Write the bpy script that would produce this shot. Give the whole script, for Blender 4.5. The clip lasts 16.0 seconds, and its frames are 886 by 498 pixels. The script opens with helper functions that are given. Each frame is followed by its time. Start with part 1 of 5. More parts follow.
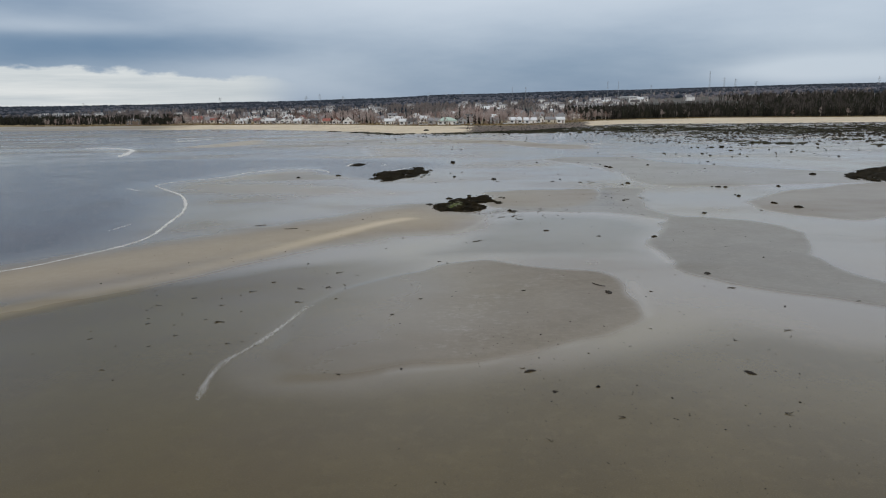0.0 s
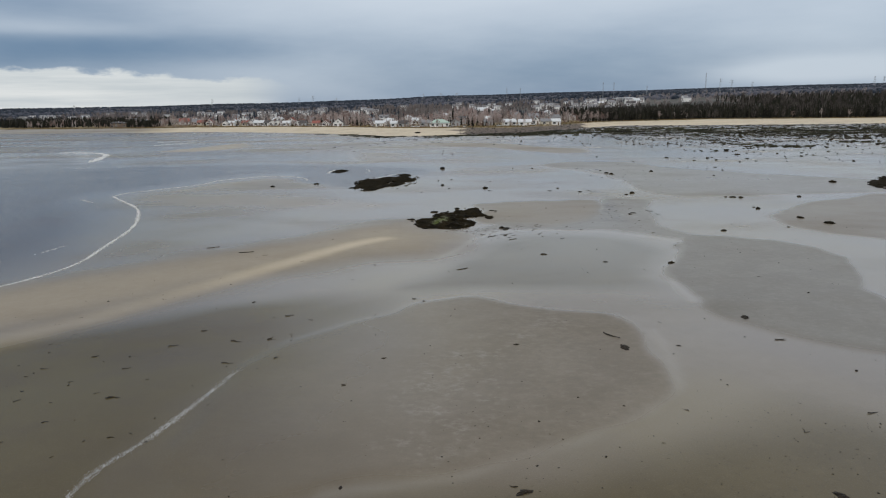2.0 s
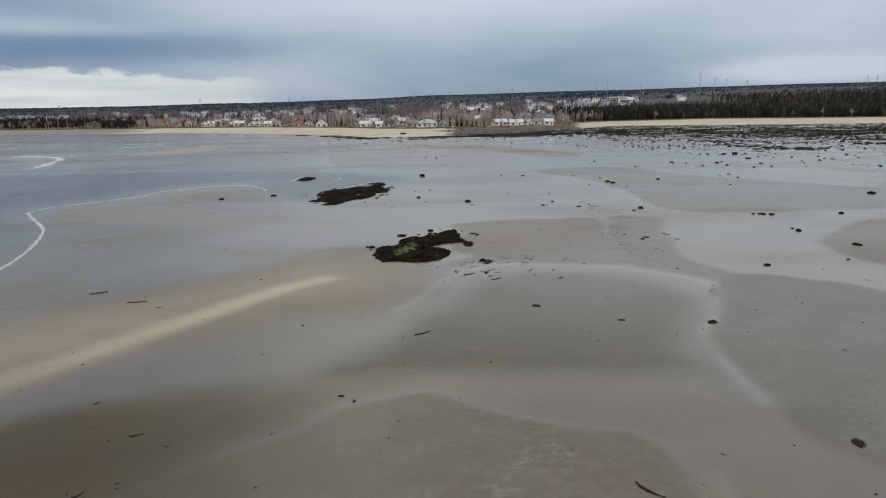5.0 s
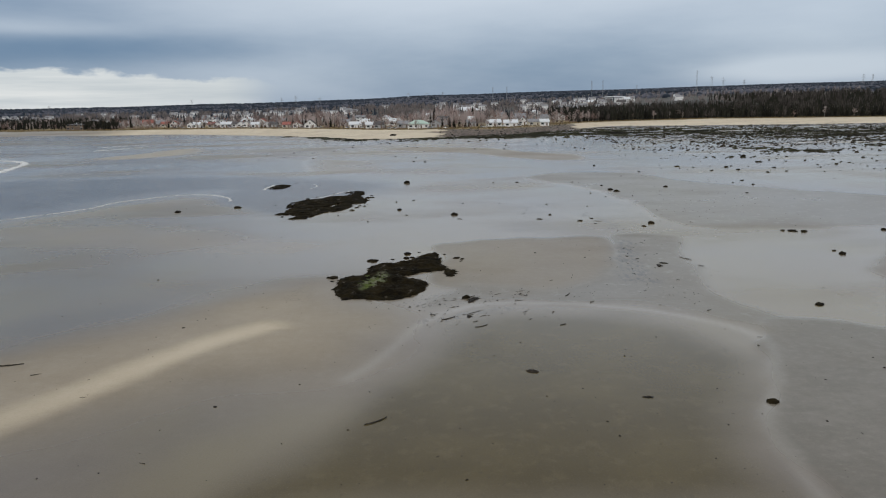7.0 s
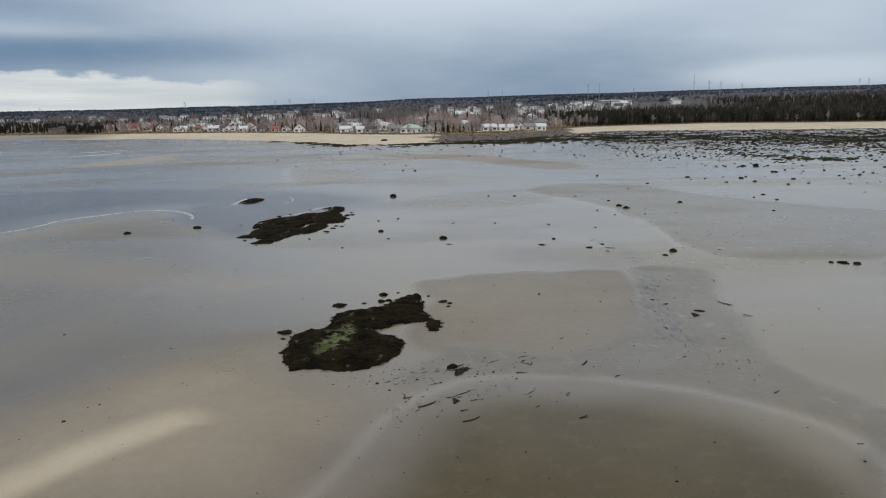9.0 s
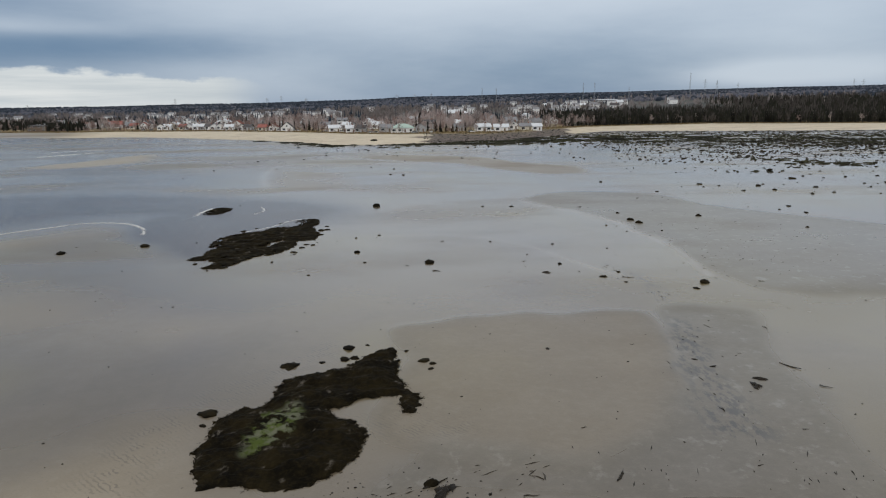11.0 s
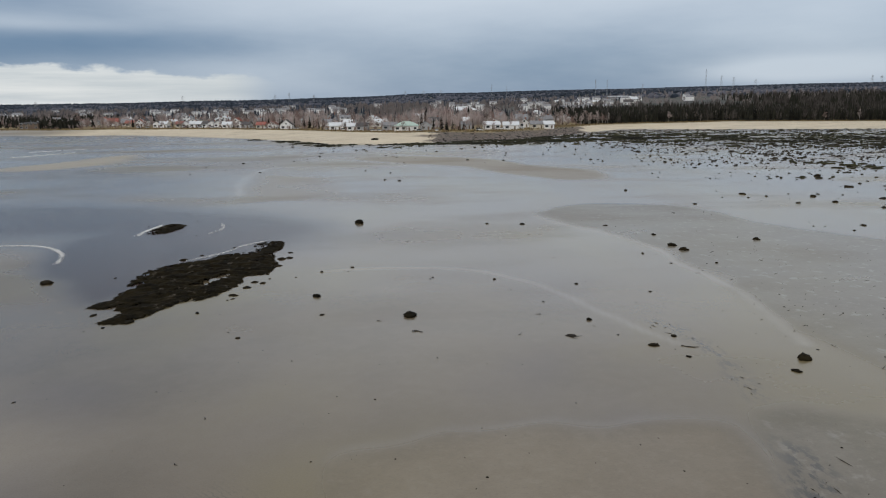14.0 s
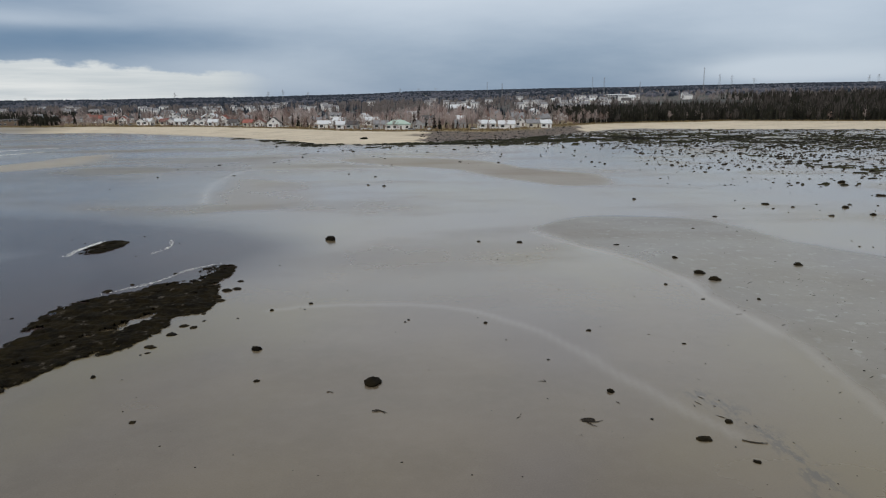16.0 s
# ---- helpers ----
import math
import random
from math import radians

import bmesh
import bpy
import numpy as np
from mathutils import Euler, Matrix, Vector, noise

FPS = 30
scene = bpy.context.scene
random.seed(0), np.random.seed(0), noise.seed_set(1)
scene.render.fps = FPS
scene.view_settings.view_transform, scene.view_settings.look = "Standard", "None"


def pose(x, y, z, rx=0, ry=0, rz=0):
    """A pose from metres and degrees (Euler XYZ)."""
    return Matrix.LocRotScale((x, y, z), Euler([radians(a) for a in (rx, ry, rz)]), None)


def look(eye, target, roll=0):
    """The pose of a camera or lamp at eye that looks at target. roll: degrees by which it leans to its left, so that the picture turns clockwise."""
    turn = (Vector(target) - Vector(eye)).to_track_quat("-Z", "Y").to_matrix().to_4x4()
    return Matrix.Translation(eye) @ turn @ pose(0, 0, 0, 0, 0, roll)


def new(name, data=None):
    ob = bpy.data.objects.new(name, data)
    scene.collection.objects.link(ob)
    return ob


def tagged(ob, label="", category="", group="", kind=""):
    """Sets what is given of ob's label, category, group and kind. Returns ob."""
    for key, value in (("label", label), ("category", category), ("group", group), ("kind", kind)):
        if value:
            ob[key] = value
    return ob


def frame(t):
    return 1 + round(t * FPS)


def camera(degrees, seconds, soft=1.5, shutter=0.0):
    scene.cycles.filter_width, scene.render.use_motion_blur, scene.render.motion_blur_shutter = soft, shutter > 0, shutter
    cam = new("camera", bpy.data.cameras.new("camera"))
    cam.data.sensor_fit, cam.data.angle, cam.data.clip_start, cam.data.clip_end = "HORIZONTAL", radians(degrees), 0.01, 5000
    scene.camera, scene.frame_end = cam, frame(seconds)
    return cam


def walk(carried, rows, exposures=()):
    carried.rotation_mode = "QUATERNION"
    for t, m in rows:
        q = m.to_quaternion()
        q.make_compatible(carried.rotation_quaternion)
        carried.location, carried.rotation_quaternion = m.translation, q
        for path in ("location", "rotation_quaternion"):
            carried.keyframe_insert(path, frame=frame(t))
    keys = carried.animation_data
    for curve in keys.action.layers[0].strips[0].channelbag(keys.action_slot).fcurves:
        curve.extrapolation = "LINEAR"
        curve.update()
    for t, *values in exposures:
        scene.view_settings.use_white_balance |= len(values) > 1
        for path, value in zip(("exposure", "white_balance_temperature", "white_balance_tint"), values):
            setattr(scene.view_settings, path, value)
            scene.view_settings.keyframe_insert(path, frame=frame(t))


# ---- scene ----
cam = camera(66.0, 16.0, 1.1)
PATH = [
    (0, (0.000, 0.000, 19.544), (-0.000, 97.831, -1.170), -0.84),
    (0.5, (0.565, 3.939, 19.593), (0.766, 101.781, -1.067), -0.81),
    (1, (1.115, 7.895, 19.643), (1.469, 105.742, -0.992), -0.82),
    (1.5, (1.613, 11.885, 19.683), (2.123, 109.747, -0.882), -0.92),
    (2, (2.103, 15.888, 19.703), (2.790, 113.752, -0.843), -0.93),
    (2.5, (2.630, 19.900, 19.695), (3.507, 117.757, -0.878), -0.88),
    (3, (3.197, 23.924, 19.661), (4.250, 121.775, -0.935), -0.89),
    (3.5, (3.826, 27.979, 19.619), (5.032, 125.827, -0.979), -0.89),
    (4, (4.504, 32.090, 19.592), (5.892, 129.940, -0.985), -0.92),
    (6.5, (7.966, 52.936, 19.582), (10.185, 150.743, -1.128), -1.09),
    (7, (8.519, 57.195, 19.643), (10.908, 155.013, -0.995), -1.11),
    (7.5, (8.988, 61.480, 19.762), (11.539, 159.319, -0.756), -1.10),
    (8, (9.396, 65.723, 19.912), (12.165, 163.575, -0.517), -1.07),
    (8.5, (9.841, 69.981, 20.080), (12.771, 167.848, -0.251), -1.03),
    (9, (10.301, 74.230, 20.213), (13.381, 172.113, -0.022), -1.01),
    (11.5, (12.307, 95.223, 20.517), (16.571, 192.997, -0.027), -0.74),
    (12, (12.783, 99.499, 20.518), (17.282, 197.249, -0.088), -0.77),
    (12.5, (13.308, 103.811, 20.468), (18.087, 201.532, -0.212), -0.74),
    (12.7, (13.557, 105.489, 20.441), (18.388, 203.204, -0.260), -0.74),
    (12.8, (13.682, 106.328, 20.428), (18.461, 204.043, -0.284), -0.74),
    (12.9, (13.807, 107.167, 20.415), (17.835, 204.913, -0.307), -0.74),
    (13, (13.931, 108.006, 20.402), (16.799, 205.791, -0.331), -0.74),
    (13.1, (14.075, 108.806, 20.389), (16.465, 206.600, -0.363), -0.74),
    (13.2, (14.220, 109.607, 20.377), (16.558, 207.397, -0.396), -0.74),
    (13.5, (14.653, 112.008, 20.341), (17.167, 209.781, -0.492), -0.74),
    (14, (15.309, 116.029, 20.327), (17.919, 213.791, -0.546), -0.72),
    (14.5, (15.864, 120.155, 20.359), (18.652, 217.891, -0.616), -0.68),
    (15, (16.368, 124.314, 20.383), (19.352, 222.031, -0.654), -0.64),
    (15.5, (16.889, 128.487, 20.387), (19.991, 226.192, -0.690), -0.55),
    (16, (17.406, 132.726, 20.371), (20.695, 230.399, -0.824), -0.49),
]
walk(cam, [(t, look(e, g, r)) for t, e, g, r in PATH])

# ---- world, sun, exposure ----
SUN_EL, SUN_AZ = 37.0, 212.0


class Nodes:
    """Small helper to write node maths as calls."""

    def __init__(self, tree):
        self.t = tree

    def put(self, socket, v):
        if v is None:
            return
        if hasattr(v, "is_output"):
            self.t.links.new(v, socket)
        else:
            socket.default_value = v

    def m(self, op, a, b=None, c=None):
        n = self.t.nodes.new("ShaderNodeMath")
        n.operation = op
        for i, v in enumerate((a, b, c)):
            self.put(n.inputs[i], v)
        return n.outputs[0]

    def sm(self, x, lo, hi):
        n = self.t.nodes.new("ShaderNodeMapRange")
        n.interpolation_type = "SMOOTHSTEP"
        self.put(n.inputs[0], x)
        n.inputs[1].default_value, n.inputs[2].default_value = lo, hi
        return n.outputs[0]

    def mix(self, f, a, b, blend="MIX"):
        n = self.t.nodes.new("ShaderNodeMix")
        n.data_type, n.blend_type = "RGBA", blend
        self.put(n.inputs[0], f)
        for k, v in ((6, a), (7, b)):
            self.put(n.inputs[k], (*v, 1.0) if isinstance(v, tuple) and len(v) == 3 else v)
        return n.outputs[2]

    def noise(self, vec, scale, detail=4.0, rough=0.5, out=0):
        n = self.t.nodes.new("ShaderNodeTexNoise")
        if vec is not None:
            self.put(n.inputs["Vector"], vec)
        n.inputs["Scale"].default_value, n.inputs["Detail"].default_value = scale, detail
        n.inputs["Roughness"].default_value = rough
        return n.outputs[out]

    def scaled(self, vec, sx, sy, sz):
        n = self.t.nodes.new("ShaderNodeVectorMath")
        n.operation = "MULTIPLY"
        self.put(n.inputs[0], vec)
        n.inputs[1].default_value = (sx, sy, sz)
        return n.outputs[0]

    def attr(self, name):
        n = self.t.nodes.new("ShaderNodeAttribute")
        n.attribute_name = name
        return n.outputs["Fac"]


world = bpy.data.worlds.new("overcast_sky")
scene.world = world
world.use_nodes = True
wt = world.node_tree
wt.nodes.clear()
W = Nodes(wt)
tc = wt.nodes.new("ShaderNodeTexCoord")
sep = wt.nodes.new("ShaderNodeSeparateXYZ")
wt.links.new(tc.outputs["Generated"], sep.inputs[0])
az = W.m("ARCTAN2", sep.outputs[0], sep.outputs[1])      # 0 looks north (+y), positive to the east
el = W.m("ARCSINE", sep.outputs[2])
comb = wt.nodes.new("ShaderNodeCombineXYZ")
wt.links.new(az, comb.inputs[0])
wt.links.new(el, comb.inputs[1])
big = W.noise(W.scaled(comb.outputs[0], 2.2, 9.0, 1.0), 1.0, 5.0, 0.55)
fine = W.noise(W.scaled(comb.outputs[0], 7.0, 30.0, 1.0), 1.0, 6.0, 0.6)
puff = W.noise(W.scaled(comb.outputs[0], 16.0, 40.0, 1.0), 1.0, 5.0, 0.55)


def cloud_blob(a, e, wa, we):
    da = W.m("DIVIDE", W.m("SUBTRACT", az, a), wa)
    de = W.m("DIVIDE", W.m("SUBTRACT", el, e), we)
    r = W.m("ADD", W.m("MULTIPLY", da, da), W.m("MULTIPLY", de, de))
    return W.m("EXPONENT", W.m("MULTIPLY", r, -1.0))


# grey cloud deck: slate-blue bands low down, paler higher up
tone = W.m("ADD", 0.40, W.m("MULTIPLY", W.m("SUBTRACT", big, 0.5), 0.50))
tone = W.m("ADD", tone, W.m("MULTIPLY", W.m("SUBTRACT", fine, 0.5), 0.16))
tone = W.m("ADD", tone, W.m("MULTIPLY", W.sm(el, 0.02, 0.20), 0.30))
west = W.m("SUBTRACT", 1.0, W.sm(az, -0.50, -0.05))
tone = W.m("SUBTRACT", tone, W.m("MULTIPLY", W.m("MULTIPLY", west, W.sm(el, 0.10, 0.20)), 0.34))
tone = W.m("SUBTRACT", tone, W.m("MULTIPLY", cloud_blob(0.20, 0.052, 0.19, 0.045), 0.11))
tone = W.m("SUBTRACT", tone, W.m("MULTIPLY", cloud_blob(-0.45, 0.080, 0.24, 0.028), 0.40))
tone = W.m("ADD", tone, W.m("MULTIPLY", cloud_blob(-0.06, 0.125, 0.22, 0.04), 0.14))
tone = W.m("ADD", tone, W.m("MULTIPLY", cloud_blob(-0.20, 0.05, 0.14, 0.03), 0.16))
tone = W.m("ADD", tone, W.m("MULTIPLY", cloud_blob(0.52, 0.038, 0.13, 0.017), 0.42))
tone = W.m("ADD", tone, W.m("MULTIPLY", cloud_blob(0.55, 0.09, 0.2, 0.04), 0.14))
tone = W.m("ADD", tone, W.m("MULTIPLY", cloud_blob(-0.50, 0.100, 0.13, 0.009), 0.20))
tone = W.m("SUBTRACT", tone, W.m("MULTIPLY", cloud_blob(-0.52, 0.128, 0.13, 0.014), 0.16))
tone = W.m("ADD", tone, W.m("MULTIPLY", cloud_blob(0.47, 0.036, 0.09, 0.012), 0.20))
deck = W.mix(W.sm(tone, 0.0, 0.85), (0.122, 0.212, 0.345), (0.525, 0.60, 0.695))
lift = W.m("MULTIPLY", W.sm(el, 0.09, 0.24), W.m("ADD", 0.12, W.m("MULTIPLY", W.sm(az, -0.50, 0.02), 0.88)))
deck = W.mix(lift, deck, (0.80, 0.86, 0.925))
deck = W.mix(W.sm(el, 0.28, 0.7), deck, (0.595, 0.605, 0.62))
# bright break in the cloud low in the west
edge = W.m("ADD", W.m("MULTIPLY", W.m("SUBTRACT", puff, 0.5), 0.038), el)
edge = W.m("ADD", edge, W.m("MULTIPLY", W.m("ADD", az, 0.56), 0.060))
brk = W.m("MULTIPLY", W.m("SUBTRACT", 1.0, W.sm(edge, 0.053, 0.060)), W.m("SUBTRACT", 1.0, W.sm(az, -0.28, -0.19)))
brk = W.m("MULTIPLY", brk, W.sm(az, -1.6, -1.1))
streak = W.noise(W.scaled(comb.outputs[0], 4.5, 75.0, 1.0), 1.0, 5.0, 0.6)
bright = W.mix(W.sm(streak, 0.22, 0.78), (0.53, 0.585, 0.625), (0.77, 0.795, 0.80))
bright = W.mix(W.m("MULTIPLY", W.sm(az, -0.50, -0.24), 0.45), bright, (0.47, 0.535, 0.59))
deck = W.mix(brk, deck, bright)
sky = wt.nodes.new("ShaderNodeTexSky")
sky.sky_type = "NISHITA"
sky.sun_disc = False
sky.sun_elevation, sky.sun_rotation = radians(SUN_EL), radians(SUN_AZ)
thin = W.scaled(sky.outputs[0], 0.1, 0.1, 0.1)
bg = wt.nodes.new("ShaderNodeBackground")
wt.links.new(W.mix(0.92, thin, deck), bg.inputs[0])
bg.inputs[1].default_value = 1.0
wo = wt.nodes.new("ShaderNodeOutputWorld")
wt.links.new(bg.outputs[0], wo.inputs[0])

lamp = bpy.data.lights.new("sun", "SUN")
lamp.energy, lamp.angle, lamp.color = 1.15, radians(14), (1.0, 0.95, 0.88)
sun = new("sun", lamp)
sun.matrix_world = pose(0, 0, 60, 90 - SUN_EL, 0, 180 - SUN_AZ)
scene.view_settings.exposure = 0.0


# ---- materials ----
def material(name):
    mat = bpy.data.materials.new(name)
    mat.use_nodes = True
    nt = mat.node_tree
    b = nt.nodes["Principled BSDF"]
    g = nt.nodes.new("ShaderNodeNewGeometry")
    return mat, Nodes(nt), b, g.outputs["Position"]


def bump(N, b, height, strength=0.3, dist=0.05):
    n = N.t.nodes.new("ShaderNodeBump")
    n.inputs["Strength"].default_value, n.inputs["Distance"].default_value = strength, dist
    N.t.links.new(height, n.inputs["Height"])
    N.t.links.new(n.outputs[0], b.inputs["Normal"])


def varied(name, a, b2, scale, rough=0.8, fine_scale=None, metal=0.0, bumps=0.2, dist=0.02, rnd=0.0, spec=0.25):
    """A surface that varies between two colours at two scales, and from object to object."""
    mat, N, b, pos = material(name)
    c = N.mix(N.sm(N.noise(pos, scale, 5.0, 0.6), 0.3, 0.7), a, b2)
    f = N.noise(pos, fine_scale or scale * 9, 4.0, 0.6)
    c = N.mix(N.m("MULTIPLY", f, 0.35), c, tuple(x * 0.55 for x in a))
    if rnd:
        oi = N.t.nodes.new("ShaderNodeObjectInfo")
        k = N.m("ADD", N.m("MULTIPLY", oi.outputs["Random"], rnd), 1.0 - rnd / 2)
        gi = N.t.nodes.new("ShaderNodeNewGeometry")
        k2 = N.m("ADD", N.m("MULTIPLY", gi.outputs["Random Per Island"], rnd), 1.0 - rnd / 2)
        k = N.m("MULTIPLY", k, k2)
        cmb = N.t.nodes.new("ShaderNodeCombineXYZ")
        for i in range(3):
            N.put(cmb.inputs[i], k)
        c = N.mix(1.0, c, cmb.outputs[0], "MULTIPLY")
    N.put(b.inputs["Base Color"], c)
    b.inputs["Roughness"].default_value, b.inputs["Metallic"].default_value = rough, metal
    b.inputs["Specular IOR Level"].default_value = spec
    if bumps:
        bump(N, b, f, bumps, dist)
    return mat


def ground_material():
    mat, N, b, pos = material("tidal_flat")
    dry, bar, water = N.attr("dry"), N.attr("bar"), N.attr("water")
    deep, weed, rim, land = N.attr("deep"), N.attr("weed"), N.attr("rim"), N.attr("land")
    grey = N.attr("grey")
    n1 = N.noise(pos, 0.06, 6.0, 0.6)
    n2 = N.noise(pos, 0.9, 3.5, 0.6)
    n3 = N.noise(N.scaled(pos, 1.0, 2.2, 1.0), 6.0, 4.0, 0.6)
    mott = N.noise(pos, 0.22, 5.0, 0.7)
    c = N.mix(N.sm(n1, 0.35, 0.65), (0.127, 0.099, 0.064), (0.161, 0.128, 0.088))
    c = N.mix(N.m("MULTIPLY", N.sm(n2, 0.40, 0.75), 0.14), c, (0.20, 0.168, 0.125))
    hue = N.noise(N.scaled(pos, 1.0, 0.7, 1.0), 0.028, 3.0, 0.5)
    c = N.mix(N.m("MULTIPLY", N.sm(hue, 0.48, 0.62), 0.85), c, (0.172, 0.138, 0.070))
    c = N.mix(N.m("MULTIPLY", N.m("SUBTRACT", 1.0, N.sm(hue, 0.34, 0.48)), 0.6), c, (0.116, 0.095, 0.088))
    barc = N.mix(N.sm(mott, 0.38, 0.68), (0.140, 0.110, 0.072), (0.182, 0.150, 0.108))
    c = N.mix(bar, c, barc)
    greyc = N.mix(N.sm(mott, 0.42, 0.62), (0.116, 0.101, 0.074), (0.152, 0.135, 0.106))
    c = N.mix(grey, c, greyc)
    speck = N.noise(N.scaled(pos, 0.8, 1.0, 1.0), 1.7, 6.0, 0.72)
    c = N.mix(N.m("MULTIPLY", N.sm(speck, 0.50, 0.68), N.m("MAXIMUM", N.m("MULTIPLY", grey, 0.32), N.m("MULTIPLY", bar, 0.34))), c, (0.245, 0.228, 0.192))
    c = N.mix(N.m("MULTIPLY", N.m("SUBTRACT", 1.0, N.sm(speck, 0.34, 0.50)), N.m("MAXIMUM", N.m("MULTIPLY", grey, 0.46), N.m("MULTIPLY", bar, 0.34))), c, (0.092, 0.080, 0.058))
    c = N.mix(N.m("MULTIPLY", N.attr("shelly"), N.m("MULTIPLY", N.m("MULTIPLY", N.sm(speck, 0.44, 0.66), N.sm(N.noise(pos, 0.35, 4.0, 0.6), 0.42, 0.62)), 0.5)), c, (0.30, 0.28, 0.245))
    spot = N.m("MULTIPLY", N.sm(N.noise(N.scaled(pos, 1.0, 0.8, 1.0), 0.75, 5.0, 0.65), 0.56, 0.68), N.m("MULTIPLY", N.attr("scuff"), 0.45))
    c = N.mix(spot, c, (0.36, 0.35, 0.315))
    c = N.mix(deep, c, N.mix(N.sm(N.noise(pos, 0.11, 4.0, 0.55), 0.35, 0.7), (0.064, 0.046, 0.012), (0.088, 0.065, 0.020)))
    c = N.mix(N.m("MULTIPLY", deep, N.m("MULTIPLY", N.sm(N.noise(pos, 0.7, 5.0, 0.7), 0.50, 0.64), 0.35)), c, (0.118, 0.090, 0.040))
    c = N.mix(N.m("MULTIPLY", deep, N.m("MULTIPLY", N.sm(N.noise(pos, 2.3, 5.0, 0.75), 0.56, 0.66), 0.45)), c, (0.045, 0.033, 0.014))
    c = N.mix(N.attr("trough"), c, N.mix(N.sm(n1, 0.35, 0.65), (0.078, 0.055, 0.024), (0.096, 0.072, 0.020)))
    drc = N.mix(N.sm(n1, 0.3, 0.7), (0.56, 0.475, 0.345), (0.64, 0.555, 0.42))
    c = N.mix(dry, c, N.mix(N.m("MULTIPLY", N.sm(n2, 0.35, 0.75), 0.25), drc, (0.74, 0.66, 0.52)))
    c = N.mix(water, c, N.mix(N.sm(n1, 0.3, 0.7), (0.032, 0.021, 0.022), (0.054, 0.038, 0.038)))
    # sheen of wet edges and the far glint, painted as a pale colour
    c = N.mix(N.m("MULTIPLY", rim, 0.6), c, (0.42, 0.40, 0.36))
    streak = N.noise(N.scaled(pos, 0.35, 1.0, 1.0), 0.16, 7.0, 0.72)
    smudge = N.noise(N.scaled(pos, 1.0, 0.42, 1.0), 1.3, 6.0, 0.75)
    c = N.mix(N.m("MULTIPLY", N.attr("smudge"), N.m("MULTIPLY", N.sm(smudge, 0.47, 0.57), 0.95)), c, (0.046, 0.043, 0.041))
    mark = N.t.nodes.new("ShaderNodeTexWave")
    mark.bands_direction = "DIAGONAL"
    mark.inputs["Scale"].default_value, mark.inputs["Distortion"].default_value = 1.5, 5.0
    mark.inputs["Detail"].default_value, mark.inputs["Detail Scale"].default_value = 2.0, 1.5
    N.put(mark.inputs["Vector"], pos)
    c = N.mix(N.m("MULTIPLY", N.attr("ripple"), N.m("MULTIPLY", N.m("MULTIPLY", N.sm(mark.outputs["Fac"], 0.62, 0.85), N.sm(n2, 0.42, 0.58)), 0.45)), c, (0.06, 0.05, 0.037))
    wmask = N.m("MULTIPLY", N.sm(weed, 0.02, 0.4), N.sm(N.m("ADD", streak, N.m("MULTIPLY", weed, 0.10)), 0.60, 0.65))
    c = N.mix(wmask, c, N.mix(N.sm(n2, 0.3, 0.7), (0.014, 0.013, 0.007), (0.050, 0.046, 0.020)))
    wrack = N.noise(N.scaled(pos, 0.03, 0.42, 1.0), 1.0, 6.0, 0.65)
    c = N.mix(N.m("MULTIPLY", N.attr("beach"), N.m("MULTIPLY", N.sm(wrack, 0.53, 0.62), 0.55)), c, (0.24, 0.185, 0.12))
    c = N.mix(N.attr("stony"), c, N.mix(N.sm(N.noise(pos, 0.5, 6.0, 0.7), 0.4, 0.62), (0.045, 0.033, 0.030), (0.190, 0.142, 0.105)))
    grass = N.mix(N.sm(N.noise(pos, 0.07, 6.0, 0.7), 0.35, 0.65), (0.135, 0.098, 0.045), (0.33, 0.25, 0.115))
    c = N.mix(land, c, grass)
    c = N.mix(N.attr("floor"), c, N.mix(N.sm(N.noise(pos, 0.012, 6.0, 0.7), 0.4, 0.6), (0.022, 0.027, 0.022), (0.075, 0.065, 0.055)))
    grain = N.noise(pos, 11.0, 3.0, 0.7)
    soft = N.m("SUBTRACT", 1.0, N.m("MULTIPLY", dry, 0.6))
    c = N.mix(N.m("MULTIPLY", N.m("MULTIPLY", N.sm(n3, 0.46, 0.78), soft), 0.26), c, (0.066, 0.054, 0.036))
    c = N.mix(N.m("MULTIPLY", N.m("MULTIPLY", N.sm(grain, 0.50, 0.72), soft), 0.13), c, (0.27, 0.24, 0.19))
    N.put(b.inputs["Base Color"], c)
    # a film of water on the flat, rougher where sand stands out of it
    solid = N.m("MINIMUM", N.m("ADD", N.m("MAXIMUM", N.m("MULTIPLY", bar, 0.62), N.m("MULTIPLY", grey, 0.45)), N.m("ADD", dry, N.m("ADD", N.m("ADD", land, N.attr("stony")), N.m("MULTIPLY", wmask, 0.7)))), 1.0)
    damp = N.sm(N.noise(N.scaled(pos, 0.5, 1.0, 1.0), 0.035, 4.0, 0.5), 0.46, 0.66)
    solid = N.m("MINIMUM", N.m("ADD", solid, N.m("MULTIPLY", N.m("MULTIPLY", damp, N.m("SUBTRACT", 1.0, water)), 0.20)), 1.0)
    r = N.m("ADD", N.m("SUBTRACT", 0.145, N.m("MULTIPLY", N.m("MAXIMUM", water, deep), 0.05)), N.m("MULTIPLY", solid, 0.55))
    r = N.m("ADD", r, N.m("MULTIPLY", N.sm(n1, 0.35, 0.75), 0.06))
    N.put(b.inputs["Roughness"], r)
    dull = N.m("ADD", N.m("ADD", N.m("MULTIPLY", solid, 0.44), N.m("MULTIPLY", N.attr("trough"), 0.16)), N.m("ADD", N.m("MULTIPLY", water, 0.66), N.m("MULTIPLY", deep, 0.50)))
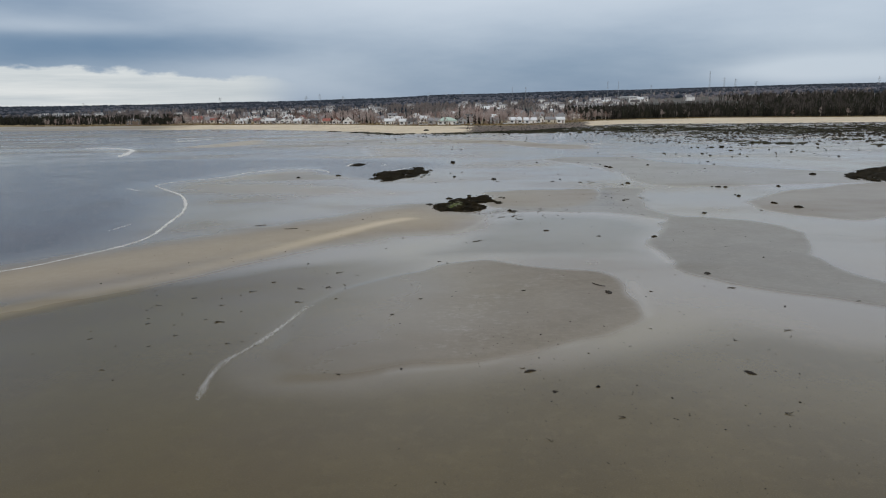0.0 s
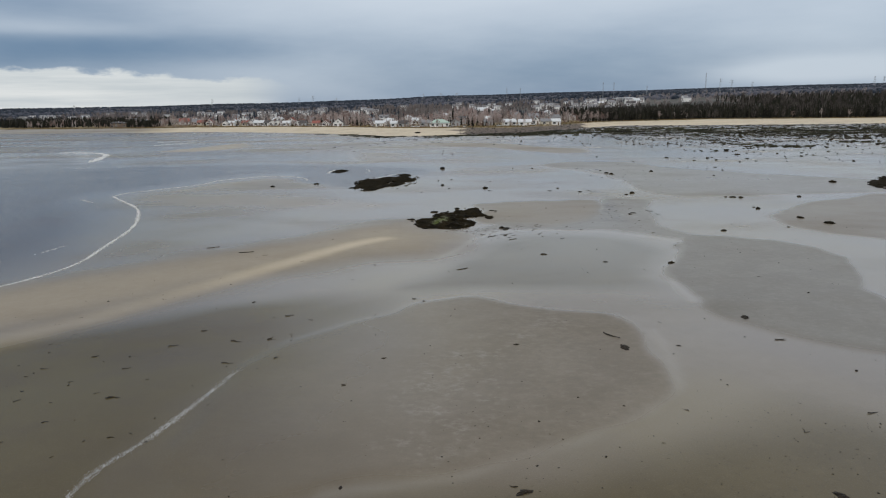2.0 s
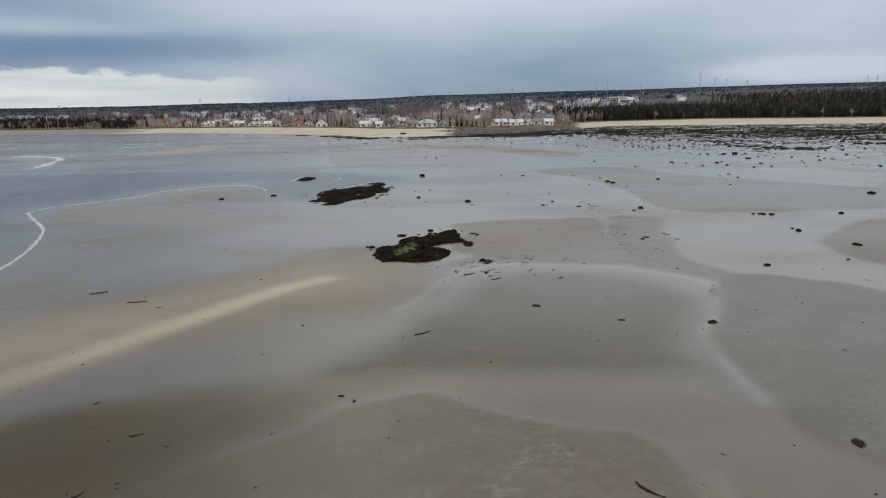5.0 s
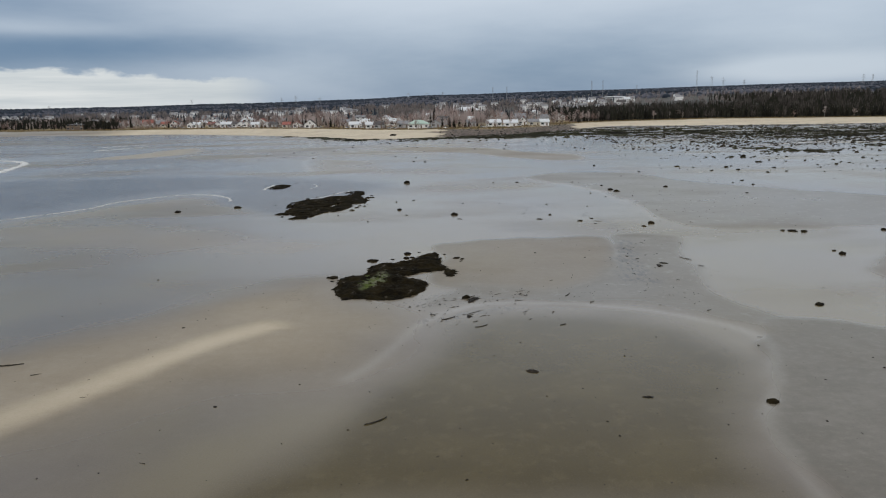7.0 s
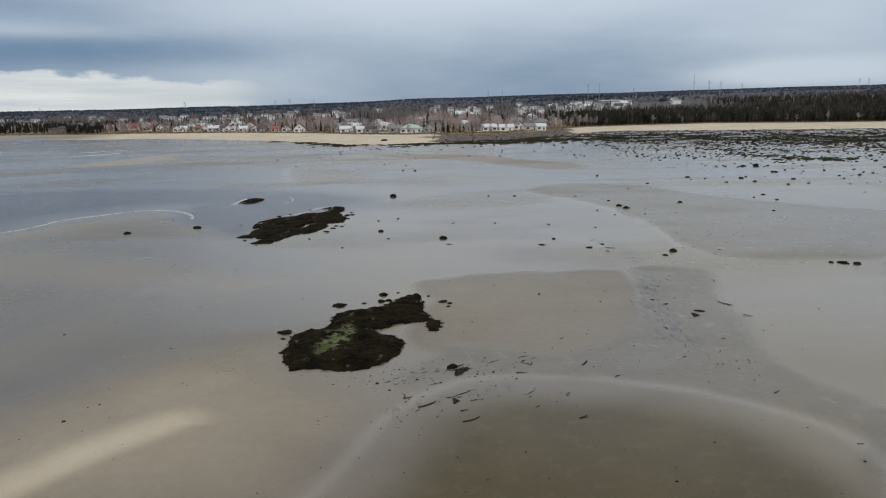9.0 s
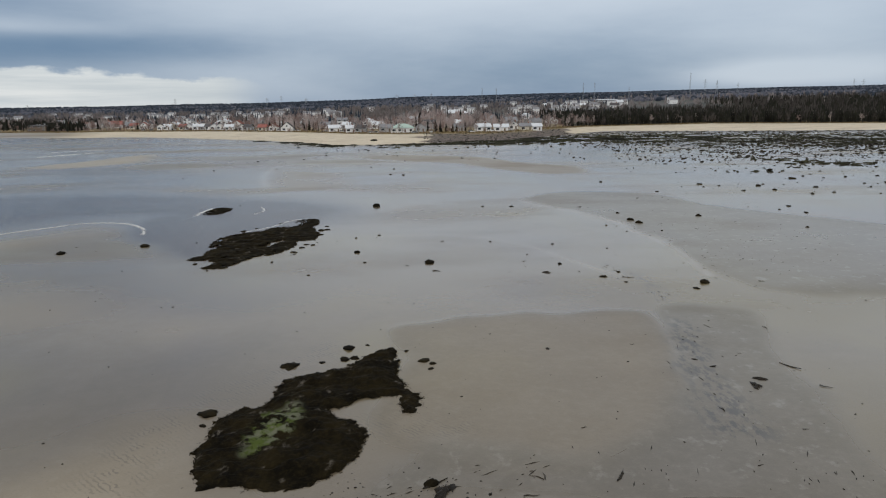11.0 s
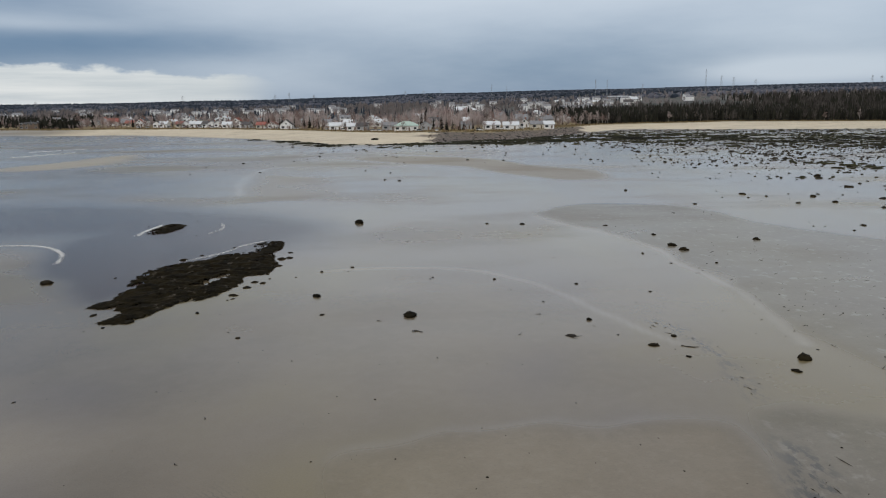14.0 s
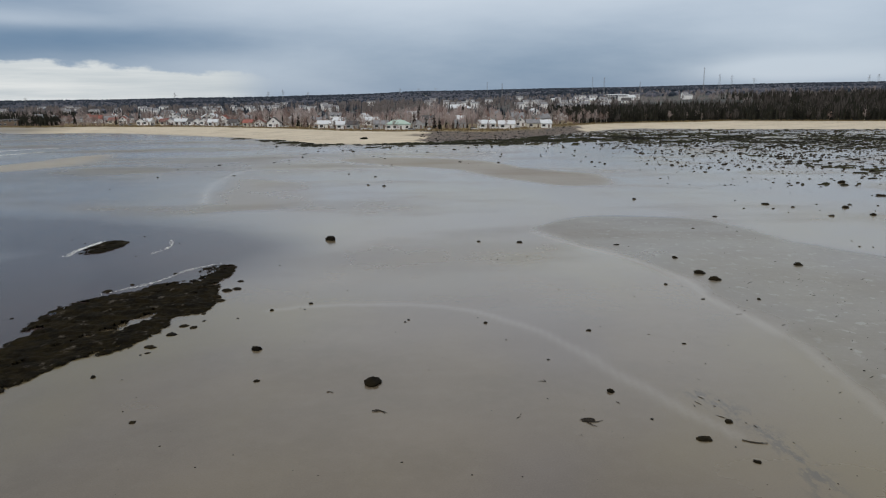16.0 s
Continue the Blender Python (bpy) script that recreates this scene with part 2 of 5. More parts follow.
    N.put(b.inputs["Specular IOR Level"], N.m("MAXIMUM", N.m("SUBTRACT", 0.80, dull), 0.05))
    rip = N.t.nodes.new("ShaderNodeTexWave")
    rip.inputs["Scale"].default_value, rip.inputs["Distortion"].default_value = 1.6, 9.0
    rip.inputs["Detail"].default_value, rip.inputs["Detail Scale"].default_value = 3.0, 1.2
    N.put(rip.inputs["Vector"], N.scaled(pos, 0.5, 1.0, 1.0))
    hgt = N.m("ADD", N.m("MULTIPLY", rip.outputs["Fac"], N.m("MULTIPLY", N.m("MAXIMUM", water, N.m("MULTIPLY", deep, 0.15)), 1.4)), N.m("MULTIPLY", n2, 0.04))
    bump(N, b, hgt, 0.12, 0.04)
    return mat


M_GROUND = ground_material()
M_ROCK = varied("wet_dark_rock", (0.008, 0.007, 0.005), (0.026, 0.022, 0.016), 1.6, 0.8, bumps=0.6, dist=0.06, rnd=0.6, spec=0.12)
def ledge_material():
    """Wet rock under brown rockweed, with patches of green algae and bare pale stone."""
    mat, N, b, pos = material("weedy_ledge")
    n1, n2 = N.noise(pos, 0.5, 6.0, 0.65), N.noise(pos, 4.0, 6.0, 0.7)
    c = N.mix(N.sm(n1, 0.35, 0.68), (0.005, 0.0042, 0.0025), (0.018, 0.0135, 0.0055))
    c = N.mix(N.m("MULTIPLY", N.sm(n2, 0.45, 0.75), 0.5), c, (0.034, 0.026, 0.011))
    g = N.attr("green")
    gm = N.m("MULTIPLY", g, N.sm(N.noise(pos, 1.1, 6.0, 0.7), 0.44, 0.53))
    c = N.mix(gm, c, N.mix(N.sm(N.noise(pos, 0.8, 4.0, 0.6), 0.42, 0.58), (0.150, 0.155, 0.105), (0.080, 0.105, 0.026)))
    c = N.mix(N.m("MULTIPLY", N.attr("pale"), N.m("MULTIPLY", N.sm(n2, 0.42, 0.62), 0.7)), c, (0.17, 0.15, 0.125))
    N.put(b.inputs["Base Color"], c)
    b.inputs["Roughness"].default_value = 0.85
    b.inputs["Specular IOR Level"].default_value = 0.05
    bump(N, b, N.m("ADD", N.m("MULTIPLY", n2, 0.5), N.noise(pos, 14.0, 4.0, 0.7)), 0.9, 0.08)
    return mat


M_LEDGE = ledge_material()
M_WEED = varied("brown_rockweed", (0.006, 0.0045, 0.0022), (0.019, 0.014, 0.0055), 0.9, 0.85, bumps=0.3, dist=0.04, rnd=0.9, spec=0.1)
M_MAT = varied("olive_rockweed_mat", (0.0035, 0.0035, 0.002), (0.025, 0.025, 0.010), 0.05, 0.85, 1.5, bumps=0, rnd=0.9)
M_KELP = varied("kelp_strand", (0.012, 0.009, 0.005), (0.030, 0.022, 0.011), 3.0, 0.6, rnd=0.6)
M_CLUMP = varied("torn_brown_weed", (0.009, 0.007, 0.004), (0.028, 0.019, 0.010), 4.0, 0.6, bumps=0.5, dist=0.03, rnd=0.5)
M_LITTER = varied("weed_litter", (0.035, 0.030, 0.022), (0.065, 0.055, 0.042), 3.0, 0.7, rnd=0.6)
M_FOAM = varied("sea_foam", (0.62, 0.63, 0.62), (0.82, 0.83, 0.83), 2.5, 0.6, bumps=0.5, dist=0.03)
M_BARK = varied("grey_bark", (0.20, 0.165, 0.14), (0.34, 0.29, 0.25), 1.5, 0.9, bumps=0, rnd=0.5)
M_DIMTWIG = varied("dim_forest_twigs", (0.060, 0.050, 0.045), (0.105, 0.090, 0.082), 0.05, 0.9, 0.3, bumps=0, rnd=0.3)
M_BIRCH = varied("pale_birch_bark", (0.42, 0.38, 0.34), (0.58, 0.54, 0.49), 1.5, 0.85, bumps=0, rnd=0.4)
M_TWIG = varied("bare_twigs", (0.33, 0.265, 0.245), (0.47, 0.39, 0.365), 0.05, 0.9, 0.3, bumps=0, rnd=0.25)
M_PALETWIG = varied("pale_grey_twigs", (0.40, 0.345, 0.32), (0.54, 0.485, 0.455), 0.05, 0.9, 0.3, bumps=0, rnd=0.25)
M_REDTWIG = varied("reddish_bare_twigs", (0.20, 0.140, 0.122), (0.29, 0.205, 0.182), 0.05, 0.9, 0.3, bumps=0, rnd=0.25)
M_NEEDLE = varied("dark_spruce_needles", (0.008, 0.0085, 0.0055), (0.021, 0.0195, 0.0125), 0.4, 0.85, bumps=0, rnd=0.8)
# distance haze is mixed into the next two base colours: bluer and paler
M_FAR_HAZED = varied("hazed_conifer_wood", (0.020, 0.028, 0.042), (0.045, 0.058, 0.078), 0.012, 0.9, 0.3, bumps=0, rnd=0.4)
M_SLOPE_HAZED = varied("hazed_leafless_slope", (0.080, 0.088, 0.115), (0.140, 0.140, 0.165), 0.012, 0.9, 0.3, bumps=0, rnd=0.35)
M_FARBARE = varied("far_bare_wood", (0.20, 0.17, 0.16), (0.31, 0.27, 0.255), 0.02, 0.9, 0.3, bumps=0, rnd=0.6)
M_GLASS, _N, _b, _p = material("window_glass")
_b.inputs["Base Color"].default_value = (0.03, 0.035, 0.04, 1)
_b.inputs["Roughness"].default_value = 0.08
M_STEEL = varied("galvanised_steel", (0.30, 0.31, 0.32), (0.40, 0.41, 0.42), 0.4, 0.55, metal=0.6, bumps=0)
WALLS = [varied("white_siding", (0.80, 0.79, 0.77), (0.87, 0.86, 0.85), 0.7, 0.6, bumps=0),
         varied("cream_siding", (0.62, 0.57, 0.46), (0.70, 0.65, 0.55), 0.7, 0.6, bumps=0),
         varied("grey_siding", (0.38, 0.39, 0.40), (0.48, 0.48, 0.48), 0.7, 0.6, bumps=0),
         varied("dark_stained_siding", (0.14, 0.10, 0.075), (0.20, 0.15, 0.11), 0.7, 0.7, bumps=0)]
ROOFS = [varied("grey_shingle", (0.22, 0.22, 0.23), (0.32, 0.32, 0.33), 0.6, 0.85, bumps=0),
         varied("red_shingle", (0.30, 0.105, 0.085), (0.38, 0.16, 0.13), 0.6, 0.85, bumps=0),
         varied("pale_green_metal", (0.42, 0.55, 0.48), (0.52, 0.64, 0.57), 0.6, 0.5, bumps=0),
         varied("white_metal_roof", (0.66, 0.68, 0.70), (0.76, 0.78, 0.80), 0.6, 0.5, bumps=0),
         varied("dark_shingle", (0.085, 0.08, 0.08), (0.14, 0.13, 0.13), 0.6, 0.85, bumps=0)]
M_TRIM = varied("white_trim_paint", (0.72, 0.72, 0.70), (0.80, 0.80, 0.78), 2.0, 0.5, bumps=0)
M_BRICK = varied("chimney_brick", (0.24, 0.11, 0.08), (0.33, 0.17, 0.12), 2.0, 0.85, bumps=0)


# ---- helpers for parts ----
def mesh_of(name, verts, faces, mats=(), smooth=False):
    me = bpy.data.meshes.new(name)
    me.from_pydata([tuple(map(float, v)) for v in verts], [], [tuple(map(int, f)) for f in faces])
    for mt in mats:
        me.materials.append(mt)
    if smooth:
        me.shade_smooth()
    me.update()
    return me


def part(name, me, parent, label=""):
    ob = new(name, me)
    ob.parent = parent
    if label:
        ob["label"] = label
    return ob


def thing(name, x, y, z, label, category, group="", kind="", turn=0.0):
    ob = new(name)
    ob.empty_display_size = 0.2
    ob.matrix_basis = pose(x, y, z, 0, 0, turn)
    return tagged(ob, label, category, group, kind)


def smooth01(x):
    x = np.clip(x, 0.0, 1.0)
    return x * x * (3 - 2 * x)


def spline(pts, closed, n=8):
    """Catmull-Rom points through a few control points."""
    p = np.array(pts, float)
    k = len(p)
    out = []
    for i in range(k if closed else k - 1):
        a, b, c, d = (p[(i + j) % k] if closed else p[min(max(i + j, 0), k - 1)] for j in (-1, 0, 1, 2))
        for t in np.arange(n) / n:
            out.append(0.5 * (2 * b + (c - a) * t + (2 * a - 5 * b + 4 * c - d) * t * t + (3 * b - a - 3 * c + d) * t ** 3))
    if not closed:
        out.append(p[-1])
    return np.array(out)


def dist_to(line, X, Y, closed):
    """Distance from the points X, Y to a polyline; negative inside when it is closed."""
    best = np.full(X.shape, 1e9)
    inside = np.zeros(X.shape, bool)
    n = len(line)
    for i in range(n if closed else n - 1):
        ax, ay = line[i]
        bx, by = line[(i + 1) % n]
        dx, dy = bx - ax, by - ay
        t = np.clip(((X - ax) * dx + (Y - ay) * dy) / max(dx * dx + dy * dy, 1e-9), 0, 1)
        best = np.minimum(best, (X - ax - t * dx) ** 2 + (Y - ay - t * dy) ** 2)
        if closed and ay != by:
            inside ^= ((ay > Y) != (by > Y)) & (X < dx * (Y - ay) / dy + ax)
    best = np.sqrt(best)
    return np.where(inside, -best, best) if closed else best


_rn = np.random.RandomState(5)
_wave = [(_rn.uniform(0, 6.28), _rn.uniform(0, 6.28), _rn.uniform(0.75, 1.3)) for _ in range(12)]


def wob(X, Y, size):
    """Smooth pseudo-random field in -1..1 with features of about that size."""
    s = 0.0
    for i, (a, ph, k) in enumerate(_wave):
        w = 6.28 / size * k * (0.6 if i < 5 else 1.5)
        s = s + np.sin((X * np.cos(a) + Y * np.sin(a)) * w + ph + 1.7 * np.sin((X * np.sin(a) - Y * np.cos(a)) * w * 0.5 + ph * 2)) * (1.0 if i < 5 else 0.5)
    return s / 6.0


# ---- shore line, land and ground ----
FOOT = np.array([(-900, 760), (-269, 616), (-189, 607), (-139, 573), (-94, 536), (-53, 494), (-31, 461), (-7, 453), (34, 473), (64, 488),
                 (102, 529), (126, 562), (155, 599), (221, 573), (307, 552), (900, 470)], float)
TOP = np.array([(-900, 820), (-345, 688), (-285, 672), (-235, 668), (-179, 658), (-131, 640), (-78, 602), (-32, 556), (4, 531), (20, 535),
                (53, 530), (89, 560), (144, 631), (263, 664), (353, 625), (900, 540)], float)


def foot_y(X):
    return np.interp(X, FOOT[:, 0], FOOT[:, 1])


def top_y(X):
    return np.maximum(np.interp(X, TOP[:, 0], TOP[:, 1]), foot_y(X) + 18)


def land_z(X, Y):
    X, Y = np.asarray(X, float), np.asarray(Y, float)
    f, t = foot_y(X), top_y(X)
    z = 1.0 * smooth01((Y - f + 120) / 120)
    z = z + 2.6 * smooth01((Y - f) / (t - f)) + 1.0 * smooth01((Y - t - 6) / 40)
    far = np.clip(Y - t - 60, 0, None)
    crest = np.interp(X, (-3000, -2000, -1240, -680, -80, 380, 1530, 2450, 4500), (37, 39, 44, 49, 64, 70, 85, 99, 105)) + 1.5 * np.sin(X / 210.0) + np.sin(X / 97.0 + 1)
    z = z + (crest - 4) * np.clip(far / 3100, 0, 1) ** np.interp(X, (-400, 150, 450), (1.15, 0.85, 0.62))
    return z


# outlines of the sand bars and pools
BAR_NEAR = [(-14, 66), (-5, 78), (2, 84), (7, 84), (13, 80), (18.3, 77.5), (20.3, 72), (19.3, 65), (17.8, 60.5), (14.6, 57), (10.5, 54), (5.4, 51.2), (-3, 48.5), (-12, 48)]
BAR_EAST = [(39.5, 117), (36, 109.4), (31.4, 99.9), (28.8, 94), (28.3, 87), (27.8, 79), (30.4, 72.5), (34.8, 68.3), (39, 65.8), (45, 60), (50, 66), (46.3, 78.4), (50.8, 91.8), (54, 101.4), (50.2, 111)]
BAR_MID = [(9.2, 153.2), (13.5, 155.0), (21, 156), (28.6, 157.2), (33.5, 157), (35.1, 154.5), (34.5, 150), (33, 142), (30, 132), (20, 126.5), (12, 127), (8.5, 134), (10, 141), (10, 148)]
SHELF = [(8, 121.5), (12.5, 123), (19, 123), (27, 121), (32, 118.5), (36, 114), (38, 111), (41.5, 116), (40, 121), (39.5, 127), (40.5, 134), (43.3, 144), (45.5, 155), (41, 158), (37, 157.5), (33.5, 151), (31.5, 142), (27.5, 133), (21, 129), (13, 131), (9, 126)]
BAR_RIGHT = [(36, 241), (48, 253), (66, 247), (74, 225), (87, 208), (110, 185), (125, 170), (95, 160), (62, 159), (51.5, 162), (48.5, 170), (47.5, 180), (49, 190), (48, 200), (47, 210), (43, 222)]
BAR_FAR = [(-11, 376), (9, 386), (40, 369), (53, 338), (66, 322), (67, 301), (53, 297), (41, 311), (27, 340), (10, 353)]
BAR_K = [(59.5, 132), (66, 141), (75, 148), (89, 155), (112, 162), (95, 130), (71, 110), (63, 115), (58.5, 122)]
BAR_TAN = [(-80, 64), (-60, 82), (-46, 96), (-30, 110), (-19, 122), (-12, 130), (-4.2, 135), (2, 126), (7, 120), (5.7, 114), (2, 104.5), (-5.3, 103.5), (-15, 96.5), (-22.5, 89), (-30, 80), (-50, 66)]
BAR_SPIT = [(-47, 96), (-47, 114), (-52, 136), (-66, 166), (-73, 178), (-64, 190), (-60, 203), (-50, 216), (-42, 217), (-34, 208), (-22, 180), (-14, 165), (-22, 150), (-33, 120)]
CREST = [(-46, 62), (-38, 71), (-32, 78), (-26.5, 86.5), (-22, 93.5), (-18.6, 99), (-15.6, 103.5), (-12.8, 108.3), (-9.3, 113.2), (-6.4, 116.2)]
TROUGH = [(-120, 38), (-60, 62), (-39, 72.5), (-28, 78.5), (-20, 84.5), (-13, 87.3), (-6, 89), (40, 92)]
POOL = [(-3, 90), (1, 97), (3, 101), (5, 105), (8, 111), (10, 116), (14, 120.5), (20, 121), (28, 118.5), (33, 113), (34, 106), (31, 99), (28, 92), (26, 86), (16, 86), (6, 87), (-2, 86)]
DEEP = [(-95, 30), (-90, 58), (-48, 66), (-36, 72), (-25, 78), (-12, 85), (-2, 86), (-6, 77), (-10.5, 69), (-13.5, 60), (-14.5, 50), (-11, 46.5), (-4, 46.5), (4, 48.5), (12, 51), (20, 55), (27, 57), (36, 52), (60, 40), (70, 0), (-60, -10)]
SEA = [(-110, 55), (-72, 70), (-60, 78), (-53.4, 83.5), (-50, 89.6), (-46.9, 96.8), (-45.8, 105), (-47.7, 117), (-50, 130), (-54, 142.5), (-60, 156), (-68, 167.5), (-74.3, 176.5), (-73.6, 182.5), (-68, 190), (-61.5, 199), (-59.6, 208), (-54, 214.5), (-49, 219), (-42, 218), (-36.5, 212.5), (-33.9, 206), (-31, 197), (-24, 186), (-17, 177), (-12, 183), (-8, 192), (-5, 200), (-1, 208), (4, 216), (8, 226), (4, 240), (-12, 254), (-45, 268), (-85, 272), (-140, 262), (-260, 200), (-330, 60)]
POND = [(-122, 330), (-101, 350), (-64, 328), (-42, 300), (-37, 278), (-52, 274), (-90, 290)]
# edges that get the painted pale sheen of wet sand
RIM_POOL = [(2.6, 104.6), (5.2, 110), (7.8, 117), (11, 121), (14.5, 123), (20, 122.8), (27, 120.8), (32, 117.6), (35.6, 113.5), (36.3, 110), (35, 105.7), (32.3, 100.6), (29.8, 96.5), (28.6, 92), (28.2, 88), (27.8, 82)]
RIM_NEAR = [(20.8, 73), (20.2, 66), (18.4, 60.5), (14.8, 56.6), (10.3, 53.4), (4, 50.2), (-4, 48)]
RIM_ARC = [(2.4, 198.8), (6.7, 200.1), (14.2, 200.2), (20.5, 198.6), (24.7, 195.2), (28.2, 190.4), (30.9, 184.7), (32.4, 180.5), (34.7, 175.1), (36.7, 170.9)]
RIM_EAST = [(35, 238.7), (38.5, 229.6), (44, 219.9), (47.6, 209.3), (47.6, 199.9), (48.8, 191.6), (49.3, 185), (48.3, 178.1), (47.5, 170)]
RIM_ROUND = [(-27.6, 275), (-33.5, 299), (-36.4, 324), (-33, 346), (-8, 349), (19, 339), (29, 317)]
WEED_BAND = [(-60, 498), (-33, 464), (0, 457), (40, 474), (70, 489), (100, 512), (140, 530), (205, 532), (272, 500), (330, 482), (600, 440), (560, 340), (330, 390), (215, 415), (175, 425), (150, 465), (110, 496), (70, 477), (40, 461), (0, 445), (-36, 452)]


BAR_BAND = [(-68, 178), (-46, 178), (-20, 165), (-5, 155), (-16, 147), (-40, 155), (-60, 163)]
BAR_WEST = [(-134, 352), (-124, 384), (-119, 412), (-108, 419), (-99, 386), (-103, 360), (-116, 346)]
GLINT = [(-184, 352), (-178, 372), (-151, 336), (-132, 290), (-138, 282), (-152, 310)]
BAR_ROUND = [(-36, 322), (-18, 318), (-2, 285), (-8, 266), (-22, 262), (-29, 274), (-33, 296)]


def grid_axis(dense_lo, dense_hi, step, lo, hi, grow):
    mid = list(np.arange(dense_lo, dense_hi, step))
    a, s = dense_hi, step
    while a < hi:
        mid.append(a)
        s *= grow
        a += s
    mid.append(hi)
    left, a, s = [], dense_lo, step
    while a > lo:
        s *= grow
        a -= s
        left.append(max(a, lo))
    return np.array(left[::-1] + mid)


GRID = {}


def ground_z(x, y):
    """Height of the finished ground under a point."""
    xs, ys, z = GRID["x"], GRID["y"], GRID["z"]
    i = min(max(int(np.searchsorted(xs, x)) - 1, 0), len(xs) - 2)
    j = min(max(int(np.searchsorted(ys, y)) - 1, 0), len(ys) - 2)
    u, v = (x - xs[i]) / (xs[i + 1] - xs[i]), (y - ys[j]) / (ys[j + 1] - ys[j])
    return float((z[j, i] * (1 - u) + z[j, i + 1] * u) * (1 - v) + (z[j + 1, i] * (1 - u) + z[j + 1, i + 1] * u) * v)


def build_ground():
    xs = grid_axis(-78, 110, 0.55, -4500, 4500, 1.045)
    ys = grid_axis(26, 262, 0.55, -2500, 4700, 1.022)
    X, Y = np.meshgrid(xs, ys)
    sh = X.shape
    X, Y = X.ravel(), Y.ravel()
    A = {k: np.zeros(X.size) for k in ("dry", "bar", "water", "deep", "weed", "rim", "land", "grey", "floor", "stony", "smudge", "trough", "beach", "shelly", "ripple", "scuff")}
    Z = land_z(X, Y)
    wx, wy = X + 1.2 * wob(X, Y, 11), Y + 1.2 * wob(Y + 40, X, 11)

    def area(key, pts, inner, outer, amount, height=0.0, warp=True):
        line = spline(pts, True)
        m = (X > line[:, 0].min() - outer - 3) & (X < line[:, 0].max() + outer + 3) & (Y > line[:, 1].min() - outer - 3) & (Y < line[:, 1].max() + outer + 3)
        d = dist_to(line, (wx if warp else X)[m], (wy if warp else Y)[m], True)
        k = smooth01((outer - d) / (inner + outer))
        A[key][m] = np.maximum(A[key][m], k * amount)
        Z[m] += height * k

    def stripe(key, pts, width, amount, height=0.0):
        line = spline(pts, False)
        pad = width * 3
        m = (X > line[:, 0].min() - pad) & (X < line[:, 0].max() + pad) & (Y > line[:, 1].min() - pad) & (Y < line[:, 1].max() + pad)
        d = dist_to(line, (X + 0.25 * wob(X, Y, 5))[m], (Y + 0.25 * wob(Y, X, 5))[m], False)
        k = np.exp(-(d / width) ** 2)
        A[key][m] = np.maximum(A[key][m], k * amount)
        Z[m] += height * k

    area("bar", BAR_NEAR, 1.0, 0.4, 0.85, 0.10)
    A["bar"] *= 0.25 + 0.75 * smooth01((X + 10) / 22)
    area("grey", BAR_EAST, 0.8, 0.4, 0.8, 0.10)
    area("bar", BAR_MID, 1.3, 0.5, 0.55, 0.08)
    area("dry", BAR_MID, 4, 0.5, 0.10)
    area("grey", SHELF, 2.0, 0.6, 0.6, 0.06)
    area("grey", BAR_RIGHT, 2.5, 0.8, 0.52, 0.10)
    area("scuff", SHELF, 3, 0.5, 0.6)
    area("scuff", BAR_RIGHT, 6, 0.5, 1.0)
    area("bar", BAR_FAR, 4, 2, 0.55)
    area("dry", BAR_FAR, 5, 1, 0.13)
    area("bar", BAR_K, 1.6, 0.8, 0.55, 0.10)
    area("bar", BAR_TAN, 6, 5, 0.6, 0.12)
    area("bar", BAR_SPIT, 9, 1, 0.18)
    area("dry", BAR_BAND, 8, 5, 0.16)
    area("dry", [(-73, 178), (-66, 191), (-58, 206), (-49, 217), (-40, 215.5), (-37, 206), (-50, 192), (-64, 177)], 6, 1.5, 0.15)
    area("dry", BAR_TAN, 10, 4, 0.34, 0.06)
    crest = spline(CREST, False)
    m = (X > -60) & (X < 6) & (Y > 50) & (Y < 132)
    side = np.where(Y[m] > np.interp(X[m], crest[:, 0], crest[:, 1]), 3.6, 1.9)
    ridge = np.exp(-(dist_to(crest, (X + 0.25 * wob(X, Y, 5))[m], (Y + 0.25 * wob(Y, X, 5))[m], False) / side) ** 2)
    A["dry"][m] = np.maximum(A["dry"][m], ridge * (0.30 + 0.46 * smooth01((Y[m] - 76) / 34)))
    Z[m] += 0.12 * ridge
    area("shelly", [(-1, 50), (-2, 60), (1, 69), (7, 74), (12, 78), (14, 75), (9, 70), (7.5, 64), (7, 58), (4, 52)], 2.5, 1.0, 0.9)
    area("smudge", [(35.5, 153), (38, 152), (37, 146), (35.5, 140), (35, 134), (34.5, 129), (30.5, 129), (31.5, 137), (32.5, 144)], 1.5, 0.8, 1.0)
    stripe("smudge", [(36.6, 177), (38.4, 173.5), (39, 168), (38.3, 160)], 0.9, 0.7)
    stripe("ripple", [(-5.5, 126), (-5, 133), (-2, 139), (2, 144), (4, 148)], 2.0, 1.0)
    stripe("ripple", [(8.5, 133.5), (11, 131.5), (14, 132)], 1.6, 0.9)
    stripe("smudge", [(8, 117.5), (12, 119.5), (16, 121)], 0.8, 0.6)
    area("deep", POOL, 4.5, 1.5, 1.0)
    area("deep", DEEP, 4.5, 3, 0.86)
    ty = np.interp(wx, [q[0] for q in TROUGH], [q[1] for q in TROUGH])
    below = (ty - wy) * 0.85
    trough = smooth01((below + 1.0) / 4.5) * (1 - 0.5 * smooth01((below - 8) / 20)) * (1 - smooth01((wx + 16) / 18)) * (Y > 0)
    A["deep"] = np.maximum(A["deep"], trough)
    A["trough"] = trough
    area("water", SEA, 15, 2.0, 1.0)
